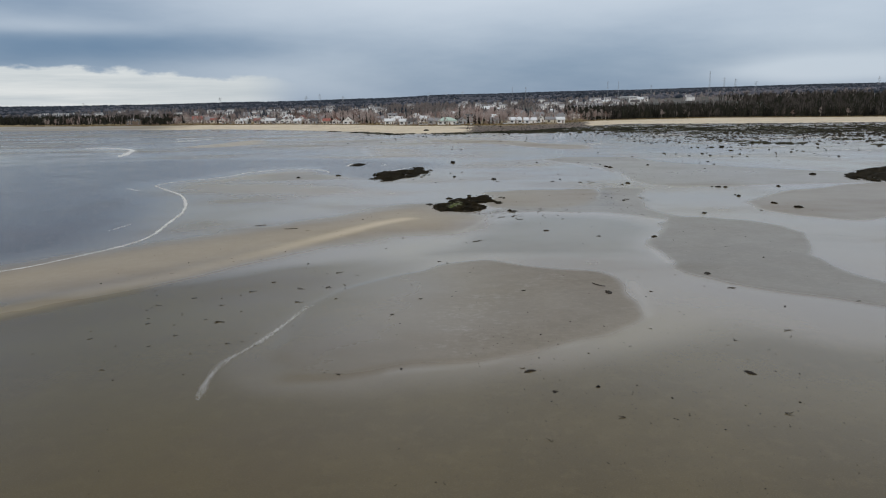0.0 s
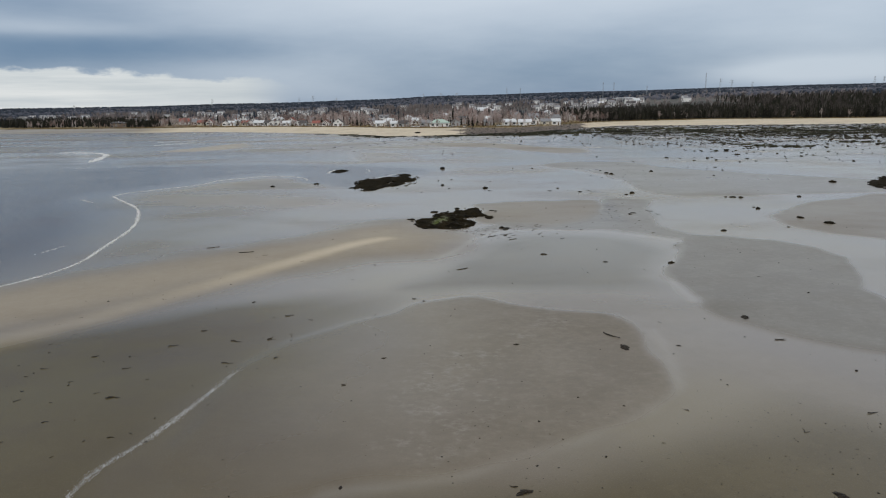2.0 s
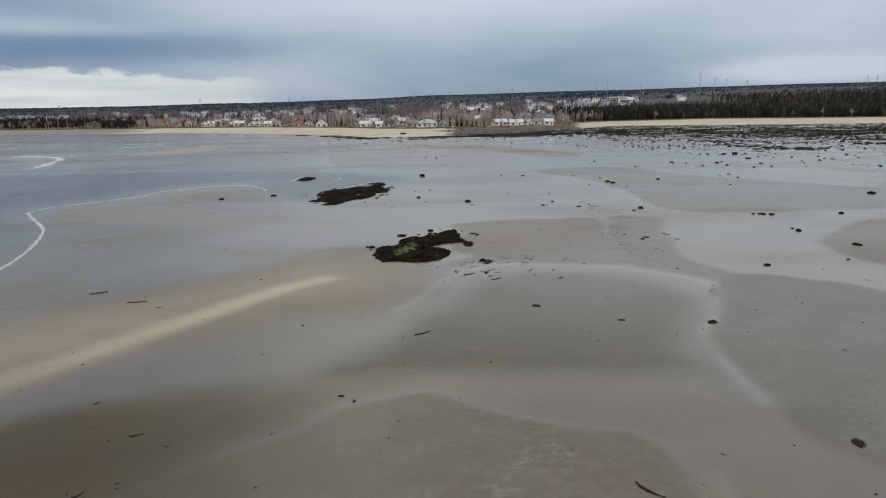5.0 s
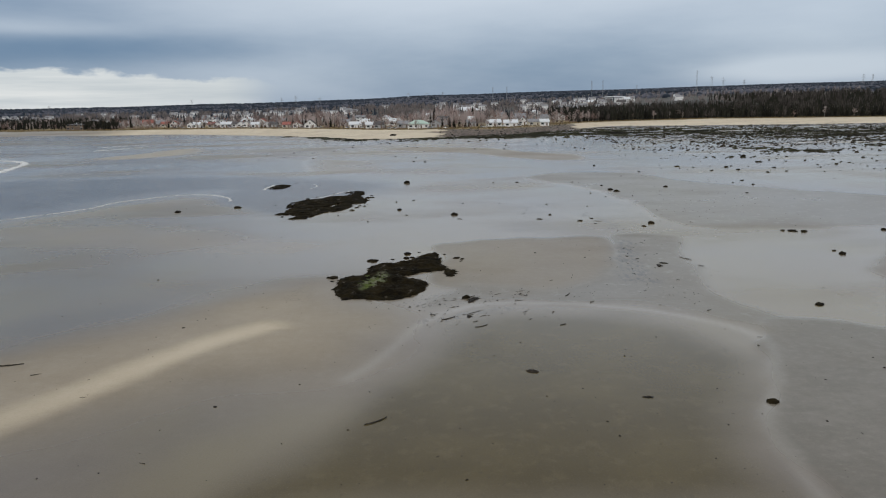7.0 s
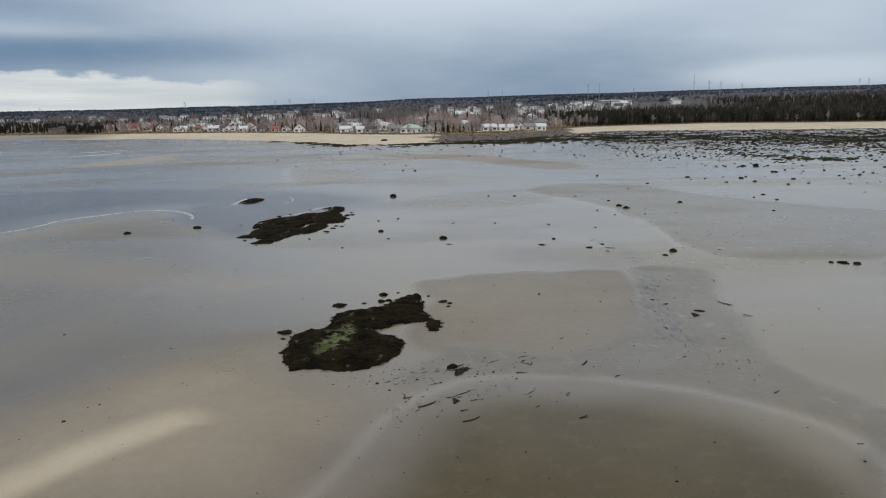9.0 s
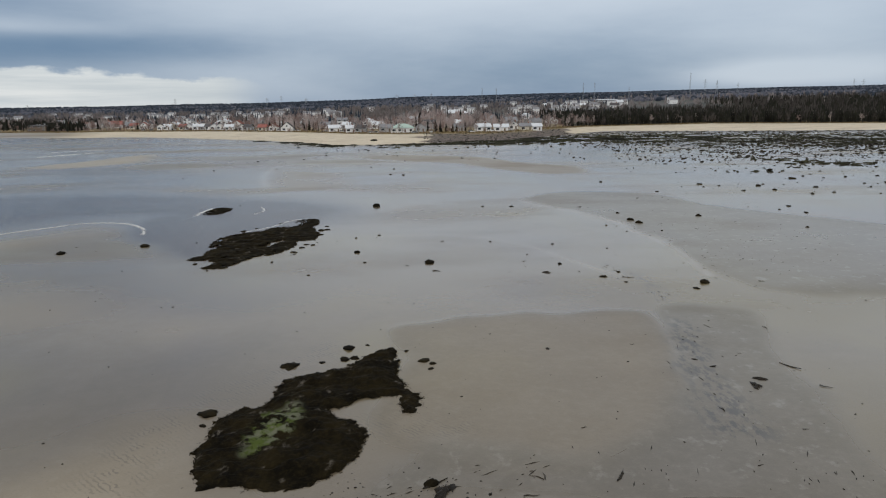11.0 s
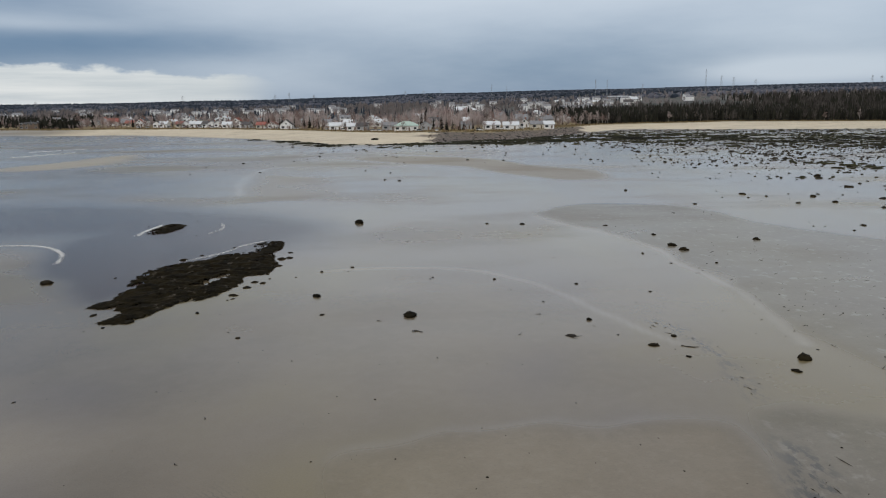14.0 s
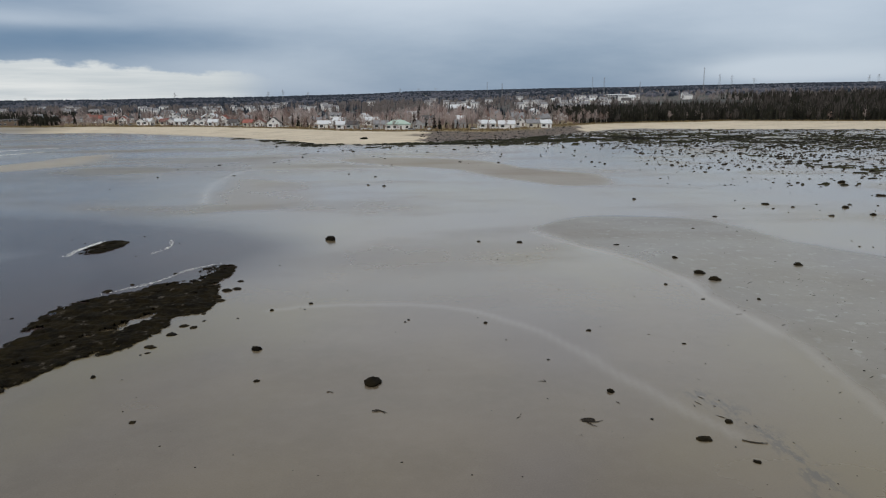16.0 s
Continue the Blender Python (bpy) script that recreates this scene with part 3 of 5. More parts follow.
    area("water", [(-36, 205), (-28, 194), (-20, 186), (-16, 192), (-12, 204), (-7, 214), (-7, 232), (-22, 240), (-40, 225)], 3, 3, 0.95)
    area("water", POND, 14, 8, 0.55)
    sand = smooth01((wob(X * 0.32 + 60, Y * 1.15, 75) + 0.25) * 1.6) * smooth01((Y - 290) / 90)
    A["bar"] = np.maximum(A["bar"], 0.40 * sand * (1 - smooth01((X + 20) / 60)))
    # wet sheen painted as pale lines along pool and bar edges
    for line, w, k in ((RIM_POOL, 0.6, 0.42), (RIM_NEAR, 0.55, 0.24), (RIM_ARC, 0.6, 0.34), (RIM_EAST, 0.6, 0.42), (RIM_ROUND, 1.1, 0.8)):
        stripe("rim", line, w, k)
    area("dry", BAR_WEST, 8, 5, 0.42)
    # bright far water, its glint painted pale through the same mask
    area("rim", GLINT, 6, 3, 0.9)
    area("bar", BAR_ROUND, 8, 3, 0.2)
    area("dry", BAR_ROUND, 8, 2, 0.10)
    area("weed", WEED_BAND, 12, 4, 1.0)
    f, t = foot_y(X), top_y(X)
    A["dry"] = np.maximum(A["dry"], smooth01((Y - f + 2) / 5) * (1 - smooth01((Y - t + 3) / 10)))
    A["beach"] = smooth01((Y - f - 1) / 4) * (1 - smooth01((Y - t + 3) / 10))
    verge = 4 + 3 * smooth01((X + 320) / 60) + 7 * smooth01((X - 20) / 30) * (1 - smooth01((X - 110) / 30)) + 2.5 * wob(X, Y, 17)
    A["land"] = smooth01((Y - t + verge) / 7)
    wx2 = X + 14 * wob(X, Y, 22)
    A["stony"] = smooth01((wx2 - 16) / 5) * (1 - smooth01((wx2 - 118) / 8)) * smooth01((Y - f + 3) / 6) * (1 - smooth01((Y - t + 2) / 8))
    A["dry"] *= 1 - 0.9 * A["stony"]
    A["dry"] *= 1 - 0.75 * smooth01((-225 - X) / 50) * (Y > 560)
    A["floor"] = smooth01((Y - t - 45) / 60)
    A["weed"] *= 1 - smooth01((Y - f - 2) / 5)
    GRID["x"], GRID["y"], GRID["z"] = xs, ys, Z.reshape(sh)
    n0, n1 = sh
    idx = np.arange(n0 * n1).reshape(sh)
    quads = np.stack([idx[:-1, :-1], idx[:-1, 1:], idx[1:, 1:], idx[1:, :-1]], -1).reshape(-1, 4)
    me = bpy.data.meshes.new("ground")
    me.vertices.add(X.size)
    me.vertices.foreach_set("co", np.stack([X, Y, Z], 1).ravel().astype(np.float32))
    me.loops.add(quads.size)
    me.loops.foreach_set("vertex_index", quads.ravel().astype(np.int32))
    me.polygons.add(len(quads))
    me.polygons.foreach_set("loop_start", np.arange(0, quads.size, 4, dtype=np.int32))
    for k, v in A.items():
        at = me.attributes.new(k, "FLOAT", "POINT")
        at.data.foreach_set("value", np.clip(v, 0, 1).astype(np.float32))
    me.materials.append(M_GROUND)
    me.update(calc_edges=True)
    me.validate()
    me.shade_smooth()
    return tagged(new("ground", me), "wet grey-brown tidal sand flat with bars and shallow pools", "ground", kind="structure")


build_ground()


# ---- seaweed-covered rock ledges ----
R = random.Random(11)


def ledge(name, outline, height, label, gaps, green=None, step=0.2, fronds=1500, seed=1, axis=1.2):
    """A low rock ledge under rockweed: a lumpy mound inside an outline, sand showing through gaps, ragged fronds at its rim."""
    line = spline(outline, True, 6)
    cx, cy = line.mean(0)
    xs = np.arange(line[:, 0].min() - 1.2, line[:, 0].max() + 1.2, step)
    ys = np.arange(line[:, 1].min() - 1.2, line[:, 1].max() + 1.2, step)
    X, Y = np.meshgrid(xs, ys)
    d = -dist_to(line, X + 0.18 * wob(X, Y, 2.6) + 0.22 * wob(Y, X, 1.0), Y + 0.18 * wob(Y + seed * 9, X, 2.6) + 0.22 * wob(X + 4, Y, 1.0), True)
    d = d + 0.22 * wob(X + 3, Y, 0.7)
    # clefts of sand that run along the ledge
    ul, vl = X * math.cos(axis) + Y * math.sin(axis), Y * math.cos(axis) - X * math.sin(axis)
    cleft = wob(ul * 0.28 + 31 * seed, vl * 1.5, 4.2) + 0.45 * wob(X, Y + seed, 1.1)
    d = d - gaps * np.clip(cleft - 0.20, 0, None) * 10.0
    slab = np.tanh(3 * wob(X * 0.6 + 5 * seed, Y * 1.3, 3.2))
    h = height * (1 - np.exp(-np.clip(d, 0, None) / 0.8)) * (0.62 + 0.28 * slab + 0.22 * wob(X, Y + 3 * seed, 1.5)) + 0.09 * wob(X, Y + seed, 0.7)
    Z = np.where(d > 0, np.maximum(h, 0.05), -0.22 + np.clip(d, -0.3, 0))
    keep = d > -0.3
    idx = np.full(X.shape, -1)
    idx[keep] = np.arange(keep.sum())
    V = np.stack([X[keep] - cx, Y[keep] - cy, Z[keep]], 1)
    q = np.stack([idx[:-1, :-1], idx[:-1, 1:], idx[1:, 1:], idx[1:, :-1]], -1).reshape(-1, 4)
    q = q[(q >= 0).all(1)]
    top = thing(name, cx, cy, ground_z(cx, cy), label, "rock ledge", "rock ledges on the flat")
    me = mesh_of("ledge_rock", V, q, [M_LEDGE], True)
    G = np.zeros(X.shape)
    if green:
        gx, gy, gr, ang = green
        u, v = (X - gx) * math.cos(ang) + (Y - gy) * math.sin(ang), -(X - gx) * math.sin(ang) + (Y - gy) * math.cos(ang)
        G = smooth01(1.5 - (u / gr) ** 2 - (v / (gr * 0.42)) ** 2 + 0.5 * wob(X, Y, 1.6))
    P = smooth01((wob(X * 1.4 + 9, Y + seed * 3, 2.0) + 0.35 * wob(X, Y, 0.6) - 0.50) * 5) * (d > 0.25)
    for key, val in (("green", G), ("pale", P)):
        at = me.attributes.new(key, "FLOAT", "POINT")
        at.data.foreach_set("value", val[keep].astype(np.float32))
    part("rock", me, top)
    rr = np.random.RandomState(seed)

    def tufts(inside, n, mat, size, nm, lab, lift=0.0):
        jj = np.argwhere((d > -0.05) & inside)
        sel = jj[rr.randint(0, len(jj), n)]
        vs, fs = [], []
        for (j, i) in sel:
            x, y = X[j, i] - cx + rr.uniform(-.5, .5) * step, Y[j, i] - cy + rr.uniform(-.5, .5) * step
            z = max(Z[j, i], 0.0) + lift
            a = rr.uniform(0, 6.28)
            L, w = size * rr.uniform(0.5, 1.4), size * rr.uniform(0.08, 0.2)
            dx, dy = math.cos(a), math.sin(a)
            b = len(vs)
            vs += [(x - dy * w, y + dx * w, z - 0.02), (x + dy * w, y - dx * w, z - 0.02), (x + dx * L * .55 + dy * w, y + dy * L * .55 - dx * w, z + 0.03 * rr.rand() + .015),
                   (x + dx * L * .55 - dy * w, y + dy * L * .55 + dx * w, z + 0.03 * rr.rand() + .02), (x + dx * L, y + dy * L, z - 0.03)]
            fs += [(b, b + 1, b + 2, b + 3), (b + 3, b + 2, b + 4)]
        part(nm, mesh_of(nm, vs, fs, [mat]), top, lab)["kind"] = "stuff"

    tufts(d < 0.2, fronds, M_WEED, 0.19, "rockweed", "dark brown rockweed fronds at the rim")
    return top


LEDGE_A = [(-0.8, 125.7), (-1.7, 128.9), (-1.9, 131.4), (-1.6, 134.0), (-0.6, 135.8), (0.7, 136.2), (1.2, 137.4), (1.4, 139.2), (2.0, 141.0), (3.9, 142.1), (5.7, 143.3), (6.7, 144.7), (7.6, 145.8), (9.9, 147.1), (10.2, 144.0), (10.5, 140.3), (11.4, 138.3), (12.2, 136.9), (12.0, 134.9), (11.3, 134.0), (10.7, 134.5), (10.2, 136.6), (9.5, 137.2), (7.6, 136.7), (6.6, 135.7), (5.8, 134.8), (7.7, 133.0), (8.5, 131.6), (8.2, 129.2), (7.5, 127.2), (6.4, 126.3), (5.3, 125.4), (4.0, 125.1), (1.7, 125.5), (0.4, 125.3)]
LEDGE_B = [(-19.8, 184.9), (-19.4, 186.9), (-18.5, 188.6), (-19.5, 194.6), (-20.2, 199.9), (-18.9, 202.5), (-17.0, 205.0), (-14.2, 207.2), (-13.1, 209.4), (-10.9, 210.9), (-9.1, 211.8), (-10.0, 215.8), (-9.2, 218.1), (-6.5, 218.7), (-5.6, 214.0), (-5.9, 209.8), (-4.3, 203.4), (-4.3, 198.4), (-6.8, 197.3), (-6.3, 194.4), (-6.9, 191.0), (-7.0, 188.4), (-8.4, 187.5), (-10.2, 186.3), (-11.2, 184.5), (-11.9, 182.3), (-13.2, 180.5), (-14.2, 179.3), (-16.3, 179.6), (-15.7, 181.4), (-15.9, 183.6), (-18.2, 184.5)]
LEDGE_C = [(-30, 227), (-30.6, 231), (-29.6, 236), (-26.4, 235), (-26.2, 231), (-27.2, 227.5)]
LEDGE_D = [(101, 165), (104, 177), (116, 190), (132, 200), (140, 190), (126, 172), (112, 162)]
ledge("rock_ledge", LEDGE_A, 0.75, "dark weed-covered rock ledge with a bright green algae patch", 0.06, green=(2.5, 132.3, 3.4, 1.32), step=0.11, fronds=2600, seed=1, axis=0.95)
ledge("rock_ledge", LEDGE_B, 0.42, "long dark rock ledge under brown rockweed at the water", 0.9, step=0.16, fronds=3600, seed=2)
ledge("rock_ledge", LEDGE_C, 0.35, "small low rock ledge awash in shallow water", 0.7, step=0.16, fronds=400, seed=3)
ledge("rock_ledge", LEDGE_D, 0.45, "broad weedy rock ledge among boulders", 0.9, step=0.35, fronds=2500, seed=4)


# ---- boulders ----
def boulder_mesh(seed, flat=0.55):
    rr = random.Random(seed)
    bm = bmesh.new()
    bmesh.ops.create_icosphere(bm, subdivisions=3, radius=0.5)
    off = Vector((seed * 7.1, seed * 3.3, 1.7))
    for v in bm.verts:
        n = noise.noise(v.co * 2.2 + off) * 0.50 + noise.noise(v.co * 5.0 + off) * 0.32 + noise.noise(v.co * 11 + off) * 0.16
        v.co *= 1 + n
        v.co.z = v.co.z * flat * 1.3 if v.co.z > 0 else v.co.z * 0.15
    me = bpy.data.meshes.new("boulder")
    bm.to_mesh(me)
    bm.free()
    me.materials.append(M_WEED)
    me.shade_smooth()
    return me


BOULDERS = [boulder_mesh(i, 0.35 + 0.06 * (i % 4)) for i in range(8)]
R = random.Random(21)


def boulder(x, y, size, label="dark wet boulder half sunk in the sand", group="boulders on the tidal flat"):
    ob = new("boulder", BOULDERS[R.randrange(8)])
    k = R.uniform(0.8, 1.1)
    size *= 0.80
    low = 0.6 if "ledge" in group else 1.0
    ob.matrix_basis = pose(x, y, ground_z(x, y) - 0.02 * size, 0, 0, R.uniform(0, 360)) @ Matrix.Diagonal((size * k, size / k, size * low * R.uniform(0.8, 1.1), 1))
    return tagged(ob, label, "boulder", group)


PLACED = [(13.7, 180.2, 1.75), (3.5, 187.7, .95), (5.0, 181, .55), (-1.6, 174.6, .5), (23.4, 193.6, .5), (32.5, 190.9, .55), (30.8, 177.7, .6), (34.6, 170.5, 1.0), (37.1, 172.7, .7),
          (50.5, 210.3, 1.3), (51.0, 207.2, 1.4), (50.6, 218.5, 1.0), (64.2, 213.5, 1.2), (31.9, 230.3, 1.1), (26, 231.3, .7), (3.8, 234.4, 2.0), (44.9, 205.9, .5), (39.7, 187, .45), (36.5, 167.7, .5),
          (32.3, 173.3, .3), (6, 200.9, .55)]
PLACED2 = [(2.4, 198.8, .5), (46.7, 200, .5), (52.2, 199.2, .5), (62.1, 272.6, 1.0), (45.3, 227.1, .8), (97.8, 257.8, 1.6), (97.6, 249.3, 1.5), (115, 272.7, 1.9), (120.6, 295.7, 1.8), (4.6, 303.1, 1.0), (-7.7, 182.4, .5),
           (-40.2, 191.3, 1.7), (-29.6, 195.6, 1.7), (45.4, 166.7, 1.35), (43.5, 164.2, .8), (63.9, 157.2, 1.5), (65.2, 156.4, 1.3), (62.6, 157.6, .8), (61.8, 141.2, 1.2), (61.9, 143.2, .7), (46.5, 119.8, 1.1), (76.9, 199.7, .8),
           (31.2, 98.6, .9), (63.7, 129.8, 1.4), (65.6, 124.3, 1.9), (77.4, 156.4, 1.2), (97.8, 179.8, 2.0), (12.5, 125.3, .9), (-4.6, 204, 1.2)]
LEDGE_BITS = [(1.5, 143.8, 1.9), (5.9, 147.6, 1.3), (5.8, 144.9, 1.0), (6.6, 145.2, 1.1), (7.5, 148.3, 0.5), (4.0, 144.4, 0.6), (10.9, 146.4, 0.5), (12.4, 144.0, 1.2), (13.1, 143.3, 0.7), (12.9, 142.2, 0.6), (-2.5, 135.1, 1.5), (-2.4, 133.3, 0.6), (-5.8, 188.8, 1.1), (-5.2, 192.0, 1.1), (-4.8, 194.4, 1.0), (-3.8, 193.9, 0.9), (-3.8, 202.7, 1.2), (-4.1, 206.6, 1.3), (-3.2, 207.2, 1.2), (-3.6, 210.5, 0.9), (-3.4, 195.8, 0.5), (-18.0, 182.4, 0.9), (-17.4, 207.0, 1.2), (-5.5, 187.4, 0.5), (-7.3, 191.9, 1.0), (-4.1, 198.1, 0.6), (-13.5, 180.0, 1.3), (-15.8, 209.8, 0.6), (-22.5, 197.7, 0.5), (-15.2, 178.3, 0.5), (-12.6, 214.8, 0.6), (-7.7, 190.6, 1.1)]
for x, y, s in PLACED + PLACED2:
    boulder(x, y, s)
for x, y, s in LEDGE_BITS:
    boulder(x, y, s, "weed-covered stone beside the rock ledge", "stones round the ledges")

# field of boulders towards the eastern shore
field, tries = [], 0
while len(field) < 250 and tries < 9000:
    tries += 1
    y = R.uniform(215, 430)
    x = R.uniform(55, 60 + (y - 60) * 0.62)
    lim = 0.18 + 0.75 * smooth01((y - 240) / 150.0)
    if R.random() > lim or x < 60 + max(0, y - 240) * 0.24:
        continue
    if wob(np.array(x), np.array(y), 40.0) < R.uniform(-1.0, 0.5):
        continue
    field.append((x, y))
    boulder(x, y, min(0.55 * math.exp(R.gauss(0.1, 0.5)), 2.2), group="boulder field by the eastern shore")

# the beach boulder
boulder(-10.6, 485.7, 4.6, "large lone boulder at the foot of the beach", "beach boulder")


def stones_stuff():
    """Stones too many to count, near the shore and over the flat."""
    rr = np.random.RandomState(4)
    vs, fs = [], []
    base = np.array([(1, 0, 0), (.5, .87, 0), (-.5, .87, 0), (-1, 0, 0), (-.5, -.87, 0), (.5, -.87, 0), (.5, .2, .45), (-.4, .3, .5), (-.1, -.5, .42)])
    tri = [(0, 1, 6), (1, 2, 7), (1, 7, 6), (2, 3, 7), (3, 4, 8), (3, 8, 7), (4, 5, 8), (5, 0, 6), (5, 6, 8), (6, 7, 8)]

    def put(x, y, s):
        b = len(vs)
        a = rr.uniform(0, 6.28)
        ca, sa = math.cos(a), math.sin(a)
        z = ground_z(x, y) - 0.03 * s
        k = rr.uniform(.6, 1.3)
        for px, py, pz in base * (1 + rr.uniform(-.25, .25, base.shape)):
            vs.append((x + s * .5 * (px * ca * k - py * sa), y + s * .5 * (px * sa * k + py * ca), z + s * .5 * max(pz, -.05) * 1.1))
        fs.extend([(p + b, q + b, r + b) for p, q, r in tri])

    n = 0
    while n < 5200:
        x, y = rr.uniform(-60, 420), rr.uniform(300, 585)
        f = float(foot_y(x))
        if y > f - 2:
            continue
        near = math.exp(-(f - y) / 45.0) + (0.55 * math.exp(-((y - 430) / 70.0) ** 2) if x > 60 else 0)
        if x < 100:
            near *= 0.25
        if rr.rand() > near or wob(np.array(x), np.array(y), 30.0) < rr.uniform(-.8, .5):
            continue
        put(x, y, min(0.6 * math.exp(rr.normal(0, .55)), 2.6))
        n += 1
    n = 0
    while n < 6200:
        y = rr.uniform(235, 470)
        x = rr.uniform(50, 40 + y * .72)
        if y > float(foot_y(x)) - 4 or x < 62 + (y - 235) * .24 or rr.rand() > .04 + .96 * float(smooth01((y - 285) / 120.0)):
            continue
        if wob(np.array(x), np.array(y), 26.0) < rr.uniform(-.7, .6):
            continue
        if rr.rand() > .25 + .75 * float(smooth01((x / y - .22) / .28)):
            continue
        put(x, y, min((0.40 + 0.5 * max(x / y - .3, 0)) * math.exp(rr.normal(0, .6)), 2.4))
        n += 1
    # stones over the rough part of the beach
    for _ in range(1500):
        x = rr.uniform(18, 118)
        f, t2 = float(foot_y(x)), float(top_y(x))
        put(x, f + (t2 - f) * rr.rand() ** 1.3, min(0.45 * math.exp(rr.normal(0, .5)), 1.8))
    # pebbles and shells lying over the flat
    for _ in range(900):
        put(rr.uniform(-40, 75), rr.uniform(32, 250), 0.10 * math.exp(rr.normal(0, .5)))
    for _ in range(170):
        put(rr.uniform(2, 34), rr.uniform(87, 117), 0.055 * math.exp(rr.normal(0, .5)))
    for _ in range(900):
        put(rr.uniform(2, 44), rr.uniform(31, 58), 0.05 * math.exp(rr.normal(0, .45)))
    for _ in range(150):
        x, y = rr.normal(10, 4), rr.normal(123.6, 1.6)
        put(x, y, 0.09 * math.exp(rr.normal(0, .5)))
    me = mesh_of("stones", vs, fs, [M_ROCK])
    tagged(new("stones", me), "scattered dark stones and shells on wet sand", "stones", kind="stuff")


stones_stuff()


def weed_mats():
    """Low ragged mats of rockweed over the stony shore and among the eastern boulders, as one mesh."""
    rr = np.random.RandomState(14)
    vs, fs = [], []

    def mat_at(x, y):
        z, b, k = ground_z(x, y), len(vs), 8
        rx, ry, h = .35 + 2.4 * rr.rand() ** 2.2, rr.uniform(.25, .8), rr.uniform(.10, .40)
        for q, zz in ((1.0, -.03), (.6, h)):
            for j in range(k):
                a = j * 6.283 / k
                w = q * rr.uniform(.6, 1.3)
                vs.append((x + rx * w * math.cos(a), y + ry * w * math.sin(a), z + zz * rr.uniform(.6, 1.2)))
        for j in range(k):
            fs.append((b + j, b + (j + 1) % k, b + k + (j + 1) % k, b + k + j))
        fs.append(tuple(b + k + j for j in range(k)))

    n = 0
    while n < 9500:
        x = rr.uniform(-85, 470)
        f = float(foot_y(x))
        mid, wide = np.interp(x, (-90, 30, 90, 120, 150, 260), (7, 11, 30, 58, 98, 112)), np.interp(x, (-90, 30, 90, 120, 150, 260), (5, 8, 14, 22, 32, 42))
        y = f - max(rr.normal(mid, wide), 1.0)
        if x < 30 and rr.rand() > .3 + .3 * math.sin(x / 9.0):
            continue
        if wob(np.array(x * .4), np.array(y * 1.0), 16.0) + .5 * wob(np.array(x), np.array(y * 2.0), 6.0) < rr.uniform(-.4, .5):
            continue
        n += 1
        mat_at(x, y)
    n = 0
    while n < 380:
        y = rr.uniform(290, 430)
        x = y * rr.uniform(.36, .66)
        if wob(np.array(x * .6), np.array(y), 24.0) < rr.uniform(.1, .6):
            continue
        n += 1
        mat_at(x, y)
    tagged(new("rockweed_mats", mesh_of("rockweed_mats", vs, fs, [M_MAT])), "dark olive mats of rockweed over the stony shore", "seaweed", kind="stuff")


weed_mats()


# ---- stranded kelp ----
def kelp_mesh(seed):
    rr = random.Random(seed)
    vs, fs = [], []
    for s in range(rr.randint(1, 3)):
        a, x, y = rr.uniform(-.9, .9) * (s > 0), rr.uniform(-.15, .15), rr.uniform(-.05, .05)
        n, L = 8, rr.uniform(.5, 1.0)
        for i in range(n + 1):
            t = i / n
            w = (0.018 + 0.03 * math.sin(t * 3.0)) * (1 - 0.6 * t)
            dx, dy = math.cos(a), math.sin(a)
            b = len(vs)
            vs += [(x - dy * w, y + dx * w, 0.012), (x, y, 0.05 * (1 - t) + 0.02), (x + dy * w, y - dx * w, 0.012)]
            if i:
                fs += [(b - 3, b - 2, b + 1, b), (b - 2, b - 1, b + 2, b + 1)]
            a += rr.uniform(-.5, .5)
            x += math.cos(a) * L / n
            y += math.sin(a) * L / n
    return mesh_of("kelp", vs, fs, [M_KELP])


def blade_mesh(seed):
    """One broad torn kelp blade lying flat, a little curled along its length."""
    rr = random.Random(seed + 90)
    vs, fs, n = [], [], 16
    bend = rr.uniform(-.10, .10)
    for i in range(n + 1):
        t = i / n
        w = 0.06 * math.sin(math.pi * min(1, t * 1.1 + .03)) ** .7 + .006
        y = bend * math.sin(t * 3.1)
        vs += [(t - .5, y + w * rr.uniform(.5, 1.3), .006), (t - .5, y, .03 + .02 * rr.random()), (t - .5, y - w * rr.uniform(.5, 1.3), .006)]
        if i:
            b = 3 * i
            fs += [(b - 3, b - 2, b + 1, b), (b - 2, b - 1, b + 2, b + 1)]
    return mesh_of("kelp_blade", vs, fs, [M_KELP])


KELPS = [kelp_mesh(i) for i in range(9)]
BLADES = [blade_mesh(i) for i in range(4)]


def kelp(x, y, size, turn=None):
    ob = new("kelp", BLADES[R.randrange(4)] if size >= 1.9 else KELPS[R.randrange(9)])
    size *= 0.72
    ob.matrix_basis = pose(x, y, ground_z(x, y) + 0.012, 0, 0, R.uniform(0, 360) if turn is None else turn) @ Matrix.Diagonal((size, size, size, 1))
    return tagged(ob, "dark strand of kelp washed up on wet sand", "seaweed", "stranded kelp")


